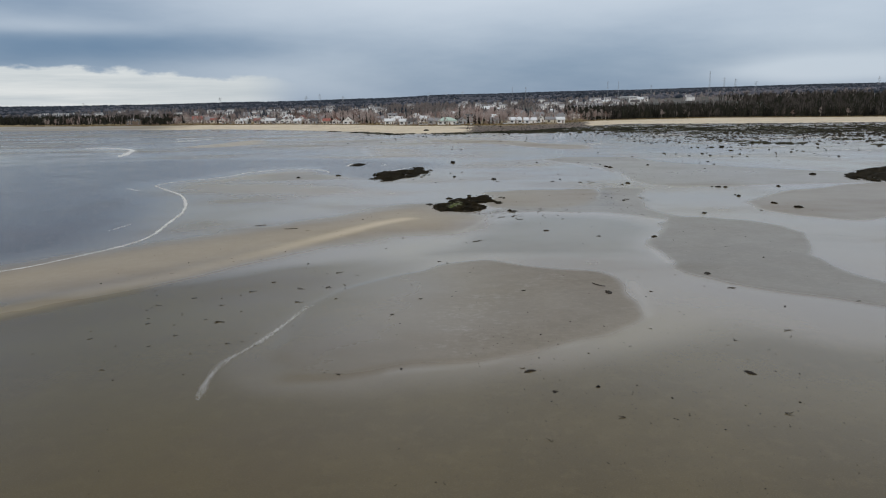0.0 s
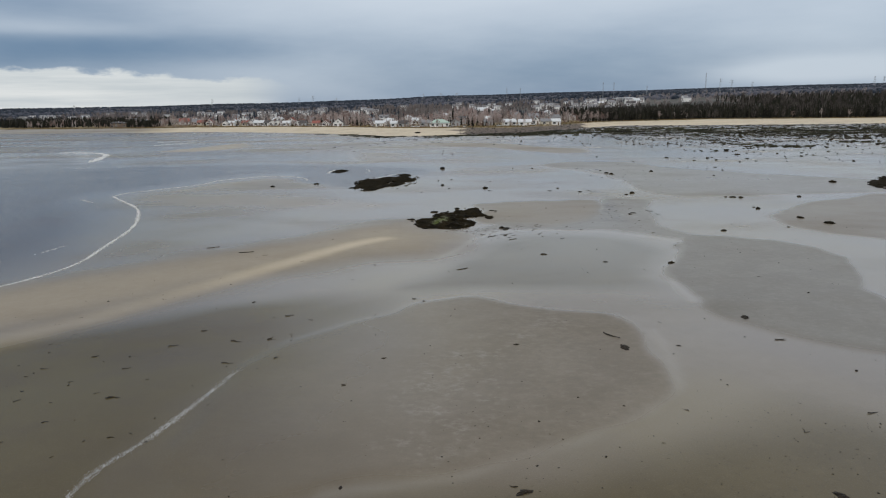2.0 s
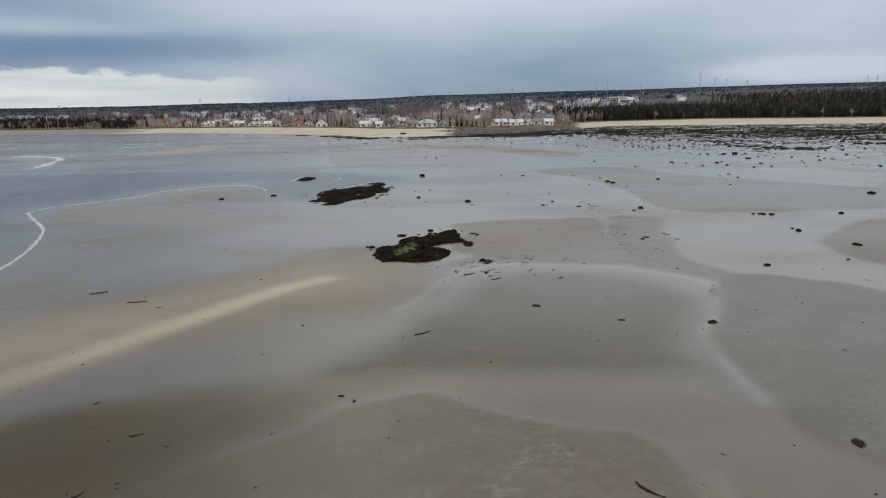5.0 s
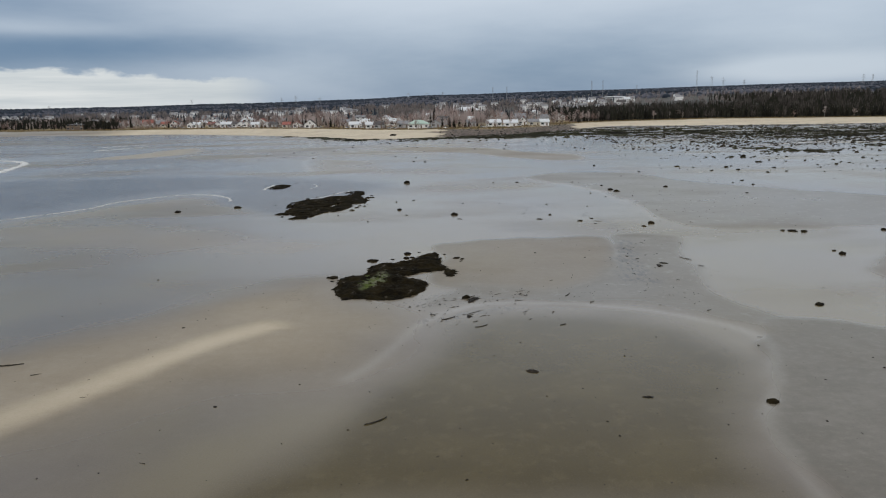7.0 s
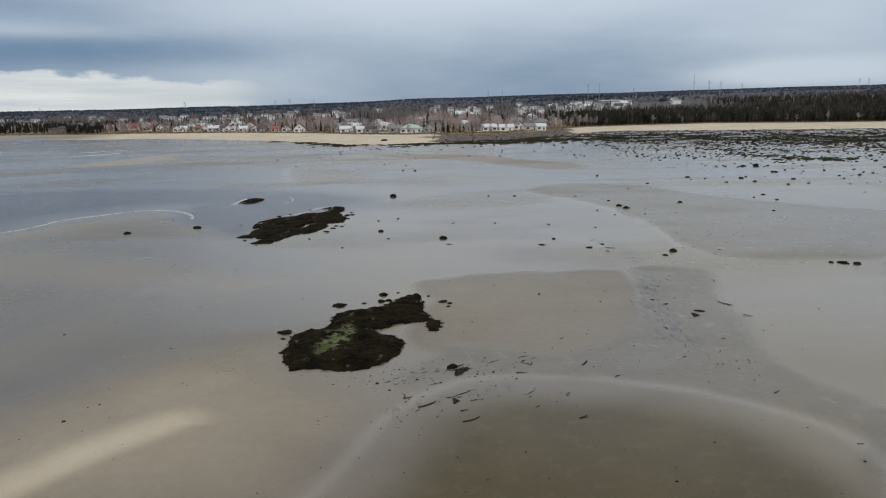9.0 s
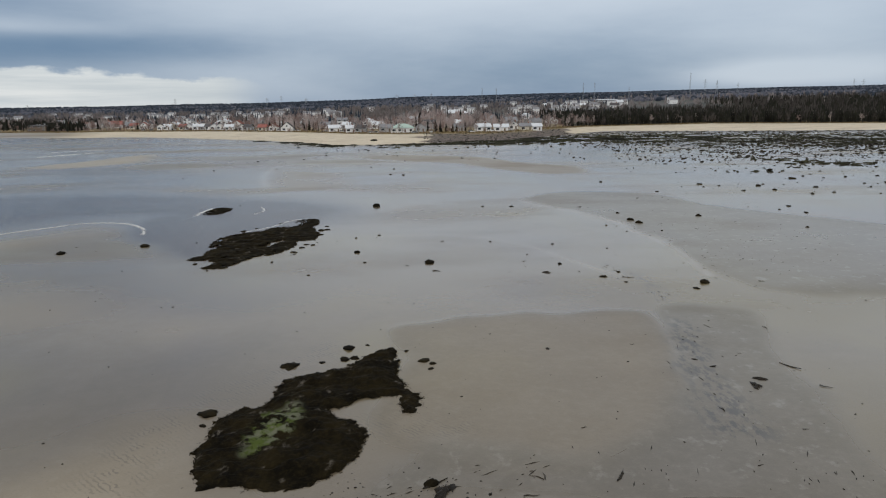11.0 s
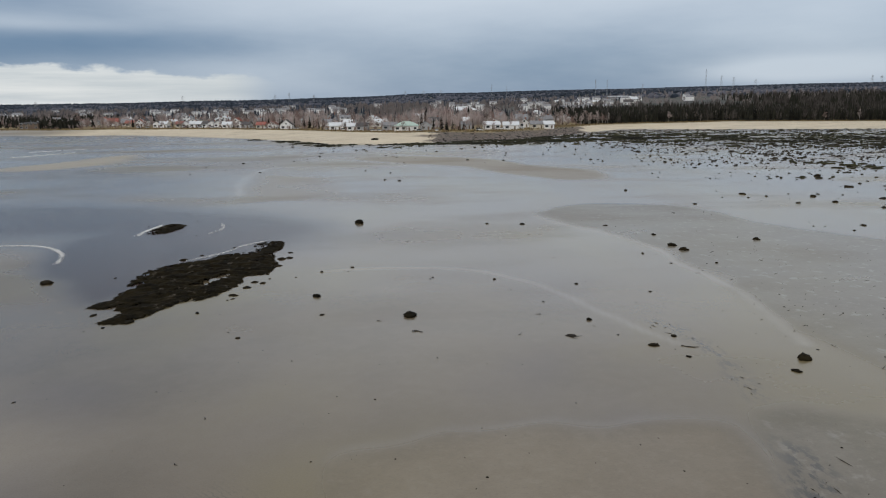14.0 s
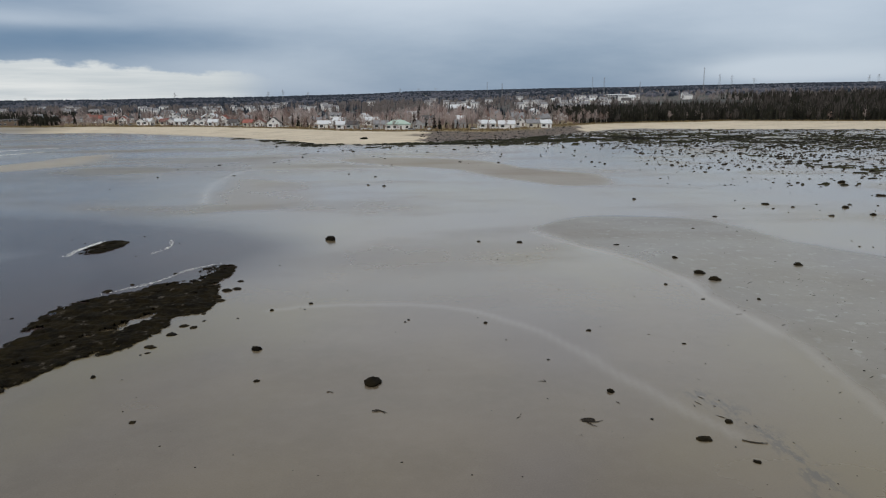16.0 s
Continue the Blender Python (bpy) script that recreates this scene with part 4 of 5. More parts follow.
for x, y, s, a in [(5.0, 97.6, 2.3, 35), (16.9, 71.8, 2.6, -55), (28, 173.1, 1.6, -60), (26.5, 179.7, .9, 100), (23.5, 173.8, 1.1, 70), (12.6, 117.3, 1.6, 50), (10.4, 118.6, 2.2, 35), (8.8, 119.6, 1.5, 30), (23.1, 125.5, 2.0, 60),
                   (24.6, 122.4, 1.6, 30), (35.1, 118.6, 1.5, 10), (34.6, 120.8, 1.2, 80), (31.2, 125.9, 1.2, 50), (36.4, 137, 1.3, 60), (36.2, 130.1, 1.2, 30), (41.3, 140.7, 2.4, -55), (17.4, 123.8, 1.5, 10), (12.7, 125.3, 2.4, 35),
                   (18.8, 125.3, 1.4, 80), (13.3, 116.1, 1.9, 30), (20.5, 115.8, 1.3, 10), (30.4, 70.2, 1.6, -20), (21.8, 69.1, .6, 0), (22.1, 75.5, .9, -50), (-21, 71.3, 1.5, 35), (-16, 72.5, 1.7, -15), (-12.9, 72.6, 1.3, 0),
                   (-15.2, 67.2, 1.5, 0), (-12.7, 79.3, 1.8, 0), (-10, 77.9, .7, 80), (-4.2, 79.1, .8, 60), (-30.7, 113.6, 2.6, 30), (-24.6, 109, 2.8, 10), (-21.6, 106.6, 1.4, 0), (-19.5, 75.3, .9, 0), (-21.4, 60.8, 1.6, 35),
                   (-20, 64, .8, 30), (-22.7, 66.3, 1.1, 30), (-25.6, 63.8, .8, 0), (-26.4, 69.1, 1.0, 10), (-29.2, 66.6, 1.0, 15), (-27.6, 60.5, 1.1, 25), (29.5, 56.1, 1.6, -15), (24.1, 53.8, .8, 10), (41.4, 136.7, 1.8, -60),
                   (38.5, 143.7, .9, 20), (51.6, 166.4, 1.7, -20), (44, 150.3, 1.2, -50), (32.5, 133.1, 1.2, 70), (33.5, 132.3, 1.1, 85), (14, 175.5, 1.8, 10), (37.5, 170, 2.0, -20)]:
    kelp(x, y, s, a)


# ---- clumps of torn weed ----
def clump_mesh(seed):
    """A low ragged heap of weed: a lumpy mound with fronds straggling out of it."""
    rr = random.Random(seed + 50)
    vs, fs, k = [], [], 22
    off = Vector((seed * 5.1, 2.2, 0.4))
    for q, z in ((1.0, 0.0), (0.72, 0.13), (0.36, 0.21)):
        for j in range(k):
            a = j * 6.2832 / k
            w = q * (1 + 0.8 * noise.noise(Vector((math.cos(a) * 1.6, math.sin(a) * 1.6, q)) + off) + 0.5 * noise.noise(Vector((math.cos(a) * 4.5, math.sin(a) * 4.5, q)) + off)) * 0.5
            vs.append((w * math.cos(a), w * 0.7 * math.sin(a), z * rr.uniform(.7, 1.2)))
    for ring in (0, 1):
        for j in range(k):
            b, c = ring * k + j, ring * k + (j + 1) % k
            fs.append((b, c, c + k, b + k))
    fs.append(tuple(range(2 * k, 3 * k)))
    for _ in range(26):
        a, L, w = rr.uniform(0, 6.28), rr.uniform(.08, .28), rr.uniform(.015, .035)
        x, y, b = .42 * math.cos(a), .3 * math.sin(a), len(vs)
        a += rr.gauss(0, .6)
        dx, dy = math.cos(a), math.sin(a)
        vs.extend([(x - dy * w, y + dx * w, .06), (x + dy * w, y - dx * w, .06), (x + dx * L, y + dy * L, .012)])
        fs.append((b, b + 1, b + 2))
    return mesh_of("seaweed_clump", vs, fs, [M_CLUMP])


CLUMPS = [clump_mesh(i) for i in range(5)]
for x, y, s in [(17.2, 68.8, 1.1), (30.4, 76.1, 1.15), (6.4, 47.9, .75), (22.4, 46.9, .8), (7.6, 44.1, .5), (-4.9, 62.1, .4), (-3.3, 48.7, .3), (-7.9, 47.6, .33), (-0.5, 84.6, .45), (0.5, 83.7, .4), (-2.4, 67.3, .35), (16.2, 105.1, .9),
                (23.3, 100, .6), (23, 146, .5), (36.7, 137, 1.1), (37.7, 138.3, .9), (35.2, 141, .5), (34.4, 142.6, .5), (8.5, 69.9, .5), (21.8, 69.2, .4), (28.1, 173.4, .9), (13.2, 124.6, 1.4), (12.4, 119.0, .8)]:
    ob = new("seaweed_clump", CLUMPS[R.randrange(5)])
    ob.matrix_basis = pose(x, y, ground_z(x, y) + 0.005, 0, 0, R.uniform(0, 360)) @ Matrix.Diagonal((s, s * .8, s * 0.6, 1))
    tagged(ob, "ragged brown clump of torn seaweed on wet sand", "seaweed", "clumps of seaweed")
for _ in range(170):
    y = 32 + 215 * R.random() ** 1.1
    x = 8 + 0.06 * y + R.gauss(0, 0.24 * y + 6)
    kelp(x, y, 0.34 * math.exp(R.gauss(0.1, .5)))
for _ in range(45):
    kelp(R.uniform(-34, -11), R.uniform(48, 88), R.uniform(.3, .8), R.gauss(35, 25))


def litter():
    """Slivers of weed and wood combed into streaks by the ebb."""
    rr = np.random.RandomState(31)
    vs, fs = [], []
    for pts, n, width, ang in (([(36.5, 177), (38.5, 171.5), (38.7, 166), (38.2, 160)], 18, 0.7, 2.0), ([(36.8, 153), (34.8, 146), (33, 140), (32.5, 134)], 20, 1.6, 1.75),
                               ([(8, 116.5), (11.5, 118.5), (15, 120.5), (20, 120.5)], 36, 1.0, 0.75), ([(22, 125), (30, 126), (38, 122)], 40, 2.4, 1.2),
                               ([(9, 124), (14, 125), (19, 126.5)], 40, 0.9, 0.5), ([(52, 172), (60, 188), (62, 205)], 120, 6.0, 0.7)):
        line = spline(pts, False, 8)
        for _ in range(n):
            p = line[rr.randint(len(line))] + rr.normal(0, width, 2)
            a, L, w = rr.normal(ang, .25), 0.15 * math.exp(rr.normal(0, .8)), rr.uniform(.015, .045)
            dx, dy, b = math.cos(a), math.sin(a), len(vs)
            z = ground_z(*p) + .01
            vs.extend([(p[0] - dx * L, p[1] - dy * L, z), (p[0] - dy * w, p[1] + dx * w, z), (p[0] + dx * L, p[1] + dy * L, z), (p[0] + dy * w, p[1] - dx * w, z), (p[0], p[1], z + .04)])
            fs.extend([(b, b + 3, b + 4), (b + 3, b + 2, b + 4), (b + 2, b + 1, b + 4), (b + 1, b, b + 4)])
    tagged(new("weed_litter", mesh_of("weed_litter", vs, fs, [M_LITTER])), "thin dark streaks of weed litter on the sand", "seaweed", kind="stuff")


litter()


# ---- foam along the water's edge ----
M_WISP = varied("thin_sea_foam", (0.62, 0.63, 0.62), (0.82, 0.83, 0.83), 2.5, 0.6, bumps=0)
M_WISP.node_tree.nodes["Principled BSDF"].inputs["Alpha"].default_value = 0.62


def foam(pts, width, label, seed, amount=1.0, per=5, mat=M_FOAM):
    rr = np.random.RandomState(seed)
    line = spline(pts, False, 10)
    seg = np.r_[0, np.cumsum(np.hypot(*np.diff(line, axis=0).T))]
    vs, fs = [], []
    for s in np.arange(0, seg[-1], 0.16):
        x, y = np.interp(s, seg, line[:, 0]), np.interp(s, seg, line[:, 1])
        end = min(1.0, 0.35 + min(s, seg[-1] - s) / 6.0)
        dens = end * amount * (0.65 + 0.6 * float(wob(np.array(s), np.array(seed * 5.0), 6.0)))
        wide = width * (0.35 + 0.25 * float(wob(np.array(s * 1.3), np.array(seed * 3.0), 5.0)))
        for _ in range(per):
            if rr.rand() > dens:
                continue
            px, py = x + rr.normal(0, wide), y + rr.normal(0, wide)
            r = width * rr.uniform(.10, .30) * (5.0 / per) ** 0.5
            b, k = len(vs), 6
            z = ground_z(px, py) + 0.02
            for j in range(k):
                a = j * 6.283 / k + rr.uniform(-.3, .3)
                q = r * rr.uniform(.5, 1.4)
                vs.append((px + q * math.cos(a), py + q * math.sin(a), z - 0.01))
            vs.append((px, py, z + 0.02 + 0.25 * r))
            fs.extend([(b + j, b + (j + 1) % k, b + k) for j in range(k)])
    tagged(new("foam_line", mesh_of("foam", vs, fs, [mat], True)), label, "foam", kind="stuff")


foam(SEA[1:13], 0.40, "white line of foam where the water meets the sand bar", 1, 1.1, 16)
foam(SEA[12:22], 0.42, "thin white line of foam at the edge of a spit", 16, 1.0, 14)
foam([(-55, 111), (-54.4, 114), (-54, 117)], 0.4, "scattered flecks of foam on the shallow water", 12, 0.3)
foam([(-79, 171), (-76.4, 168.6), (-74, 166)], 0.5, "scattered flecks of foam on the shallow water", 13, 0.4)
foam([(-16.9, 43.6), (-17.4, 47), (-17.3, 50.7), (-15.9, 54.6), (-14.6, 59.9), (-13.5, 65.5)], 0.36, "thin white line of foam on the wet sand", 2, 0.55, 60, M_WISP)
foam([(-31, 225.5), (-31.3, 230), (-30.4, 236)], 0.7, "white foam round the small ledge", 3, 0.7, 12)
foam([(-17.5, 206), (-13.5, 211), (-11.6, 216.5), (-8.5, 220)], 0.4, "white foam behind the long ledge", 4, 0.5, 12)
foam([(-20, 226), (-19, 231), (-20.5, 236)], 0.4, "faint line of foam on shallow water", 5, 0.7)
foam([(-182, 356), (-165, 350), (-150, 334), (-140, 305), (-135, 288)], 1.8, "white foam at the edge of a far bar", 8, 0.5)
foam([(-172, 447), (-160, 461), (-152, 470)], 1.3, "white water on a far shoal", 9, 0.4)
foam([(-160, 412), (-150, 432), (-146, 440)], 1.3, "white water on a far shoal", 10, 0.35)



# ---- the village ----
def box(bm, x0, x1, y0, y1, z0, z1):
    v = [bm.verts.new(p) for p in ((x0, y0, z0), (x1, y0, z0), (x1, y1, z0), (x0, y1, z0), (x0, y0, z1), (x1, y0, z1), (x1, y1, z1), (x0, y1, z1))]
    for f in ((0, 3, 2, 1), (4, 5, 6, 7), (0, 1, 5, 4), (1, 2, 6, 5), (2, 3, 7, 6), (3, 0, 4, 7)):
        bm.faces.new([v[i] for i in f])


def bm_mesh(name, bm, mat):
    me = bpy.data.meshes.new(name)
    bmesh.ops.recalc_face_normals(bm, faces=bm.faces)
    bm.to_mesh(me)
    bm.free()
    me.materials.append(mat)
    return me


def house(x, y, w, d, hw, hr, wall, roof, label, gable_front=False, hip=False, turn=0.0, chimney=True):
    """A house that faces the sea (-y): walls, roof with eaves, door, windows with frames, chimney."""
    top = thing("house", x, y, ground_z(x, y), label, "house", "houses of the village", turn=turn)
    bm = bmesh.new()
    box(bm, -w / 2, w / 2, -d / 2, d / 2, -0.8, hw)
    if not hip:
        if gable_front:
            for s in (-1, 1):
                a, b, c = (bm.verts.new(p) for p in ((-w / 2, s * d / 2, hw), (w / 2, s * d / 2, hw), (0, s * d / 2, hw + hr)))
                bm.faces.new((a, b, c))
        else:
            for s in (-1, 1):
                a, b, c = (bm.verts.new(p) for p in ((s * w / 2, -d / 2, hw), (s * w / 2, d / 2, hw), (s * w / 2, 0, hw + hr)))
                bm.faces.new((a, b, c))
    part("wall", bm_mesh("wall", bm, WALLS[wall]), top)
    bm = bmesh.new()
    o, th = 0.5, 0.22
    W2, D2 = w / 2 + o, d / 2 + o
    if hip:
        r = max(w / 2 - d / 2, 0.3)
        for dz in (0, th):
            vv = [bm.verts.new(p) for p in ((-W2, -D2, hw + dz), (W2, -D2, hw + dz), (W2, D2, hw + dz), (-W2, D2, hw + dz), (-r, 0, hw + hr + dz), (r, 0, hw + hr + dz))]
            for f in ((0, 1, 5, 4), (1, 2, 5), (2, 3, 4, 5), (3, 0, 4)):
                bm.faces.new([vv[i] for i in f])
    else:
        for s in (-1, 1):
            if gable_front:
                e = hr * o / (w / 2)
                p = [(s * W2, -D2, hw - e), (s * W2, D2, hw - e), (0, D2, hw + hr), (0, -D2, hw + hr)]
            else:
                e = hr * o / (d / 2)
                p = [(-W2, s * D2, hw - e), (W2, s * D2, hw - e), (W2, 0, hw + hr), (-W2, 0, hw + hr)]
            lo = [bm.verts.new(q) for q in p]
            hi = [bm.verts.new((q[0], q[1], q[2] + th)) for q in p]
            bm.faces.new(lo)
            bm.faces.new(hi)
            for i in range(4):
                bm.faces.new((lo[i], lo[(i + 1) % 4], hi[(i + 1) % 4], hi[i]))
    rf = part("roof", bm_mesh("roof", bm, ROOFS[roof]), top)
    if chimney:
        bm = bmesh.new()
        cx = w * 0.2
        box(bm, cx - .35, cx + .35, -.35, .35, hw + hr * .45, hw + hr + .9)
        part("chimney", bm_mesh("chimney", bm, M_BRICK), rf)
    n = max(2, int(w / 3.2))
    rows = 2 if hw > 4.2 else 1
    door_at = n // 2
    for r in range(rows):
        for i in range(n):
            px = -w / 2 + (i + .5) * w / n
            z0 = 0.9 + 2.7 * r
            bm = bmesh.new()
            if r == 0 and i == door_at:
                box(bm, px - .5, px + .5, -d / 2 - .06, -d / 2 + .02, 0.05, 2.1)
                part("door", bm_mesh("door", bm, WALLS[3]), top)
                continue
            ww = 0.75 if i % 2 else 1.0
            box(bm, px - ww - .1, px + ww + .1, -d / 2 - .05, -d / 2 + .02, z0 - .1, z0 + 1.4)
            fr = part("window", bm_mesh("window_frame", bm, M_TRIM), top)
            bm = bmesh.new()
            box(bm, px - ww, px + ww, -d / 2 - .07, -d / 2 - .045, z0, z0 + 1.3)
            part("pane", bm_mesh("pane", bm, M_GLASS), fr)
    if gable_front and hr > 2.2:
        bm = bmesh.new()
        box(bm, -.6, .6, -d / 2 - .05, -d / 2 + .02, hw + .3, hw + 1.5)
        fr = part("window", bm_mesh("window_frame", bm, M_TRIM), top)
        bm = bmesh.new()
        box(bm, -.5, .5, -d / 2 - .07, -d / 2 - .045, hw + .4, hw + 1.4)
        part("pane", bm_mesh("pane", bm, M_GLASS), fr)
    return top


# x, y, width, depth, wall height, roof height, wall, roof, gable to the sea, hipped, turn
HOUSES = [
    (-298, 760, 6.7, 5.4, 2.9, 1.9, 1, 1, 0, 0, -8), (-284, 756, 4.7, 3.8, 3.1, 2.0, 0, 0, 1, 0, -5), (-268, 751, 6.6, 5.3, 2.9, 1.9, 1, 0, 0, 0, -2),
    (-253, 746, 6.5, 5.2, 2.9, 1.9, 3, 0, 0, 0, 1), (-231, 708, 4.4, 3.5, 2.9, 1.9, 1, 1, 0, 0, 4), (-222, 706, 6.1, 4.9, 3.1, 2.6, 0, 1, 1, 0, 7),
    (-199, 685, 3.8, 3.0, 3.1, 1.6, 0, 4, 1, 0, -7), (-194, 684, 5.9, 4.7, 2.9, 1.9, 0, 3, 0, 0, -4), (-179, 679, 6.7, 5.3, 2.9, 1.9, 1, 1, 0, 0, -1),
]
HOUSES2 = [
    (-174, 678, 3.7, 3.0, 3.1, 1.6, 0, 0, 1, 0, 2), (-167, 676, 5.4, 4.3, 2.9, 1.9, 0, 3, 0, 0, 5), (-161, 674, 4.5, 3.6, 2.9, 1.9, 2, 3, 0, 0, 8),
    (-156, 673, 5.3, 4.3, 2.9, 1.9, 0, 4, 0, 0, -6), (-151, 671, 4.1, 3.3, 3.1, 1.7, 0, 0, 1, 0, -3), (-146, 670, 4.1, 3.3, 3.1, 1.7, 0, 0, 1, 0, 0),
    (-135, 654, 6.4, 5.1, 2.9, 1.9, 0, 3, 0, 0, 3), (-124, 650, 3.9, 3.2, 3.1, 1.7, 0, 4, 1, 0, 6), (-119, 649, 5.5, 4.4, 2.9, 1.9, 2, 4, 0, 0, -8),
]
HOUSES3 = [
    (-104, 633, 5.3, 4.3, 2.9, 1.9, 1, 1, 0, 0, -5), (-95, 630, 5.3, 4.2, 3.1, 2.2, 0, 1, 1, 0, -2), (-82, 615, 8.8, 7.1, 3.1, 3.6, 0, 4, 1, 0, 1),
    (-43, 584, 8.9, 7.2, 2.9, 1.9, 0, 3, 0, 0, 4), (-31, 571, 6.7, 5.3, 2.9, 1.9, 0, 3, 0, 0, 7), (-24, 569, 7.3, 5.9, 2.9, 1.9, 2, 4, 0, 0, -7),
    (-6, 564, 9.2, 7.4, 2.9, 1.9, 2, 0, 0, 0, -4), (5, 552, 14.7, 9, 2.9, 2.6, 0, 2, 0, 1, -1),
]
HOUSES4 = [
    (17, 558, 4.9, 3.9, 3.1, 2.0, 2, 0, 1, 0, 2), (43, 561, 5.9, 4.7, 2.9, 1.9, 2, 0, 0, 0, 5), (59, 557, 9.7, 7.8, 2.9, 1.9, 0, 3, 0, 0, 8),
    (71, 554, 9.6, 7.7, 2.9, 1.9, 0, 3, 0, 0, -6), (83, 580, 6.1, 4.9, 3.1, 2.6, 0, 0, 1, 0, -3), (90, 568, 9.3, 7.4, 2.9, 1.9, 1, 0, 0, 0, 0),
    (97, 566, 4.6, 3.7, 2.9, 1.9, 0, 3, 0, 0, 3),
]
KIND = ["white", "cream", "grey", "dark brown"]
TILE = ["grey shingle", "red shingle", "pale green metal", "white metal", "dark shingle"]
R = random.Random(33)
for x, y, w, d, hw, hr, wl, rf, gf, hp, tn in HOUSES + HOUSES2 + HOUSES3 + HOUSES4:
    form = "hipped" if hp else ("gable-fronted" if gf else "long-roofed")
    house(x, y, max(w, 6.5), max(d, 6.5), hw, max(hr, 1.9), wl, rf, f"{KIND[wl]} {form} house with a {TILE[rf]} roof above the beach", bool(gf), bool(hp), tn, chimney=R.random() < .6)
for i in range(46):
    x = -335 + i * 10.3 + R.uniform(-3, 3)
    y = float(top_y(x)) + (R.uniform(52, 74) if i % 2 else R.uniform(95, 160))
    wl, rf = R.choice((0, 0, 0, 1, 2)), R.choice((0, 0, 3, 3, 4, 1) if x < -60 else (0, 3, 3, 4, 4, 0))
    gf = R.random() < .5
    house(x, y, R.uniform(7, 10), R.uniform(7, 8.5), R.choice((2.9, 3.2, 4.4)), R.uniform(1.8, 3.0), wl, rf, f"{KIND[wl]} house with a {TILE[rf]} roof among bare trees", gf, False, R.uniform(-30, 30))
house(-306, 694, 15, 8, 4.6, 0.7, 3, 4, "dark modern flat-roofed house with wide windows by the beach", False, True, 4, chimney=False)
house(318, 1180, 38, 14, 5.5, 0.9, 2, 3, "long white flat-roofed building on the rise", False, True, 0, chimney=False)
house(52, 750, 26, 14, 5.0, 3.2, 2, 3, "large hall with a pale curved metal roof", False, True, 0, chimney=False)
for i in range(9):
    x, y = R.uniform(205, 335), R.uniform(1010, 1110)
    wl, rf = R.choice((0, 0, 0, 1)), R.choice((0, 3, 3, 4))
    house(x, y, R.uniform(8, 12), 8, R.choice((3, 3.4, 5)), R.uniform(2, 3.4), wl, rf, f"{KIND[wl]} house with a {TILE[rf]} roof on the rise", R.random() < .4, False, R.uniform(-25, 25))


# ---- parked cars ----
def car_mesh(long):
    """Lower body and glazed cabin of a car, nose towards +x."""
    prof = [(-2.1, .35), (2.1, .35), (2.15, .62), (1.95, .82), (1.0, .92), (-2.05, .95), (-2.15, .6)]
    cab = [(.95, .93), (.35, 1.42), (-1.9 if long else -1.1, 1.46), (-2.0 if long else -1.75, .95)]
    out = []
    for pts, w, taper, nm, mat in ((prof, .88, 1.0, "car_body", None), (cab, .80, .82, "car_cabin", M_GLASS)):
        vs, fs, n = [], [], len(pts)
        for sd in (-1, 1):
            for px, pz in pts:
                vs.append((px, sd * w * (taper if pz > 1.2 else 1.0), pz))
        fs = [tuple(range(n))[::-1], tuple(range(n, 2 * n))] + [(i, (i + 1) % n, n + (i + 1) % n, n + i) for i in range(n)]
        out.append((nm, vs, fs, mat))
    return out


def wheel_mesh():
    vs, fs, k = [], [], 14
    for y in (-.11, .11):
        for q in (.33, .2):
            vs += [(q * math.cos(j * 6.2832 / k), y * (1.0 if q > .3 else .7), q * math.sin(j * 6.2832 / k)) for j in range(k)]
    for j in range(k):
        a, b = j, (j + 1) % k
        fs += [(a, b, b + 2 * k, a + 2 * k), (a, a + k, b + k, b), (a + 2 * k, b + 2 * k, b + 3 * k, a + 3 * k)]
    fs += [tuple(range(k, 2 * k)), tuple(range(3 * k, 4 * k))]
    return mesh_of("wheel", vs, fs, [M_TYRE])


M_TYRE = varied("tyre_rubber", (0.015, 0.015, 0.015), (0.03, 0.03, 0.03), 3.0, 0.8, bumps=0)
PAINT = [("white", varied("white_car_paint", (0.74, 0.74, 0.73), (0.80, 0.80, 0.79), 1.0, 0.25, bumps=0, spec=0.5)), ("silver", varied("silver_car_paint", (0.42, 0.43, 0.44), (0.50, 0.51, 0.52), 1.0, 0.3, metal=0.5, bumps=0, spec=0.5)),
         ("dark", varied("dark_car_paint", (0.03, 0.032, 0.038), (0.05, 0.05, 0.055), 1.0, 0.25, bumps=0, spec=0.5))]
WHEEL = wheel_mesh()
CARS = {}
for lg in (0, 1):
    for k, (tone_name, mt) in enumerate(PAINT):
        (n1, v1, f1, _m), (n2, v2, f2, gl) = car_mesh(lg)
        roof_v = [(-1.85 if lg else -1.05, -.64, 1.44), (.33, -.64, 1.41), (.33, .64, 1.41), (-1.85 if lg else -1.05, .64, 1.44)]
        roof_v += [(x, y, z + .06) for x, y, z in roof_v]
        CARS[lg, k] = (mesh_of(n1, v1, f1, [mt]), mesh_of(n2, v2, f2, [gl]), mesh_of("car_roof", roof_v, [(0, 3, 2, 1), (4, 5, 6, 7), (0, 1, 5, 4), (1, 2, 6, 5), (2, 3, 7, 6), (3, 0, 4, 7)], [mt]))
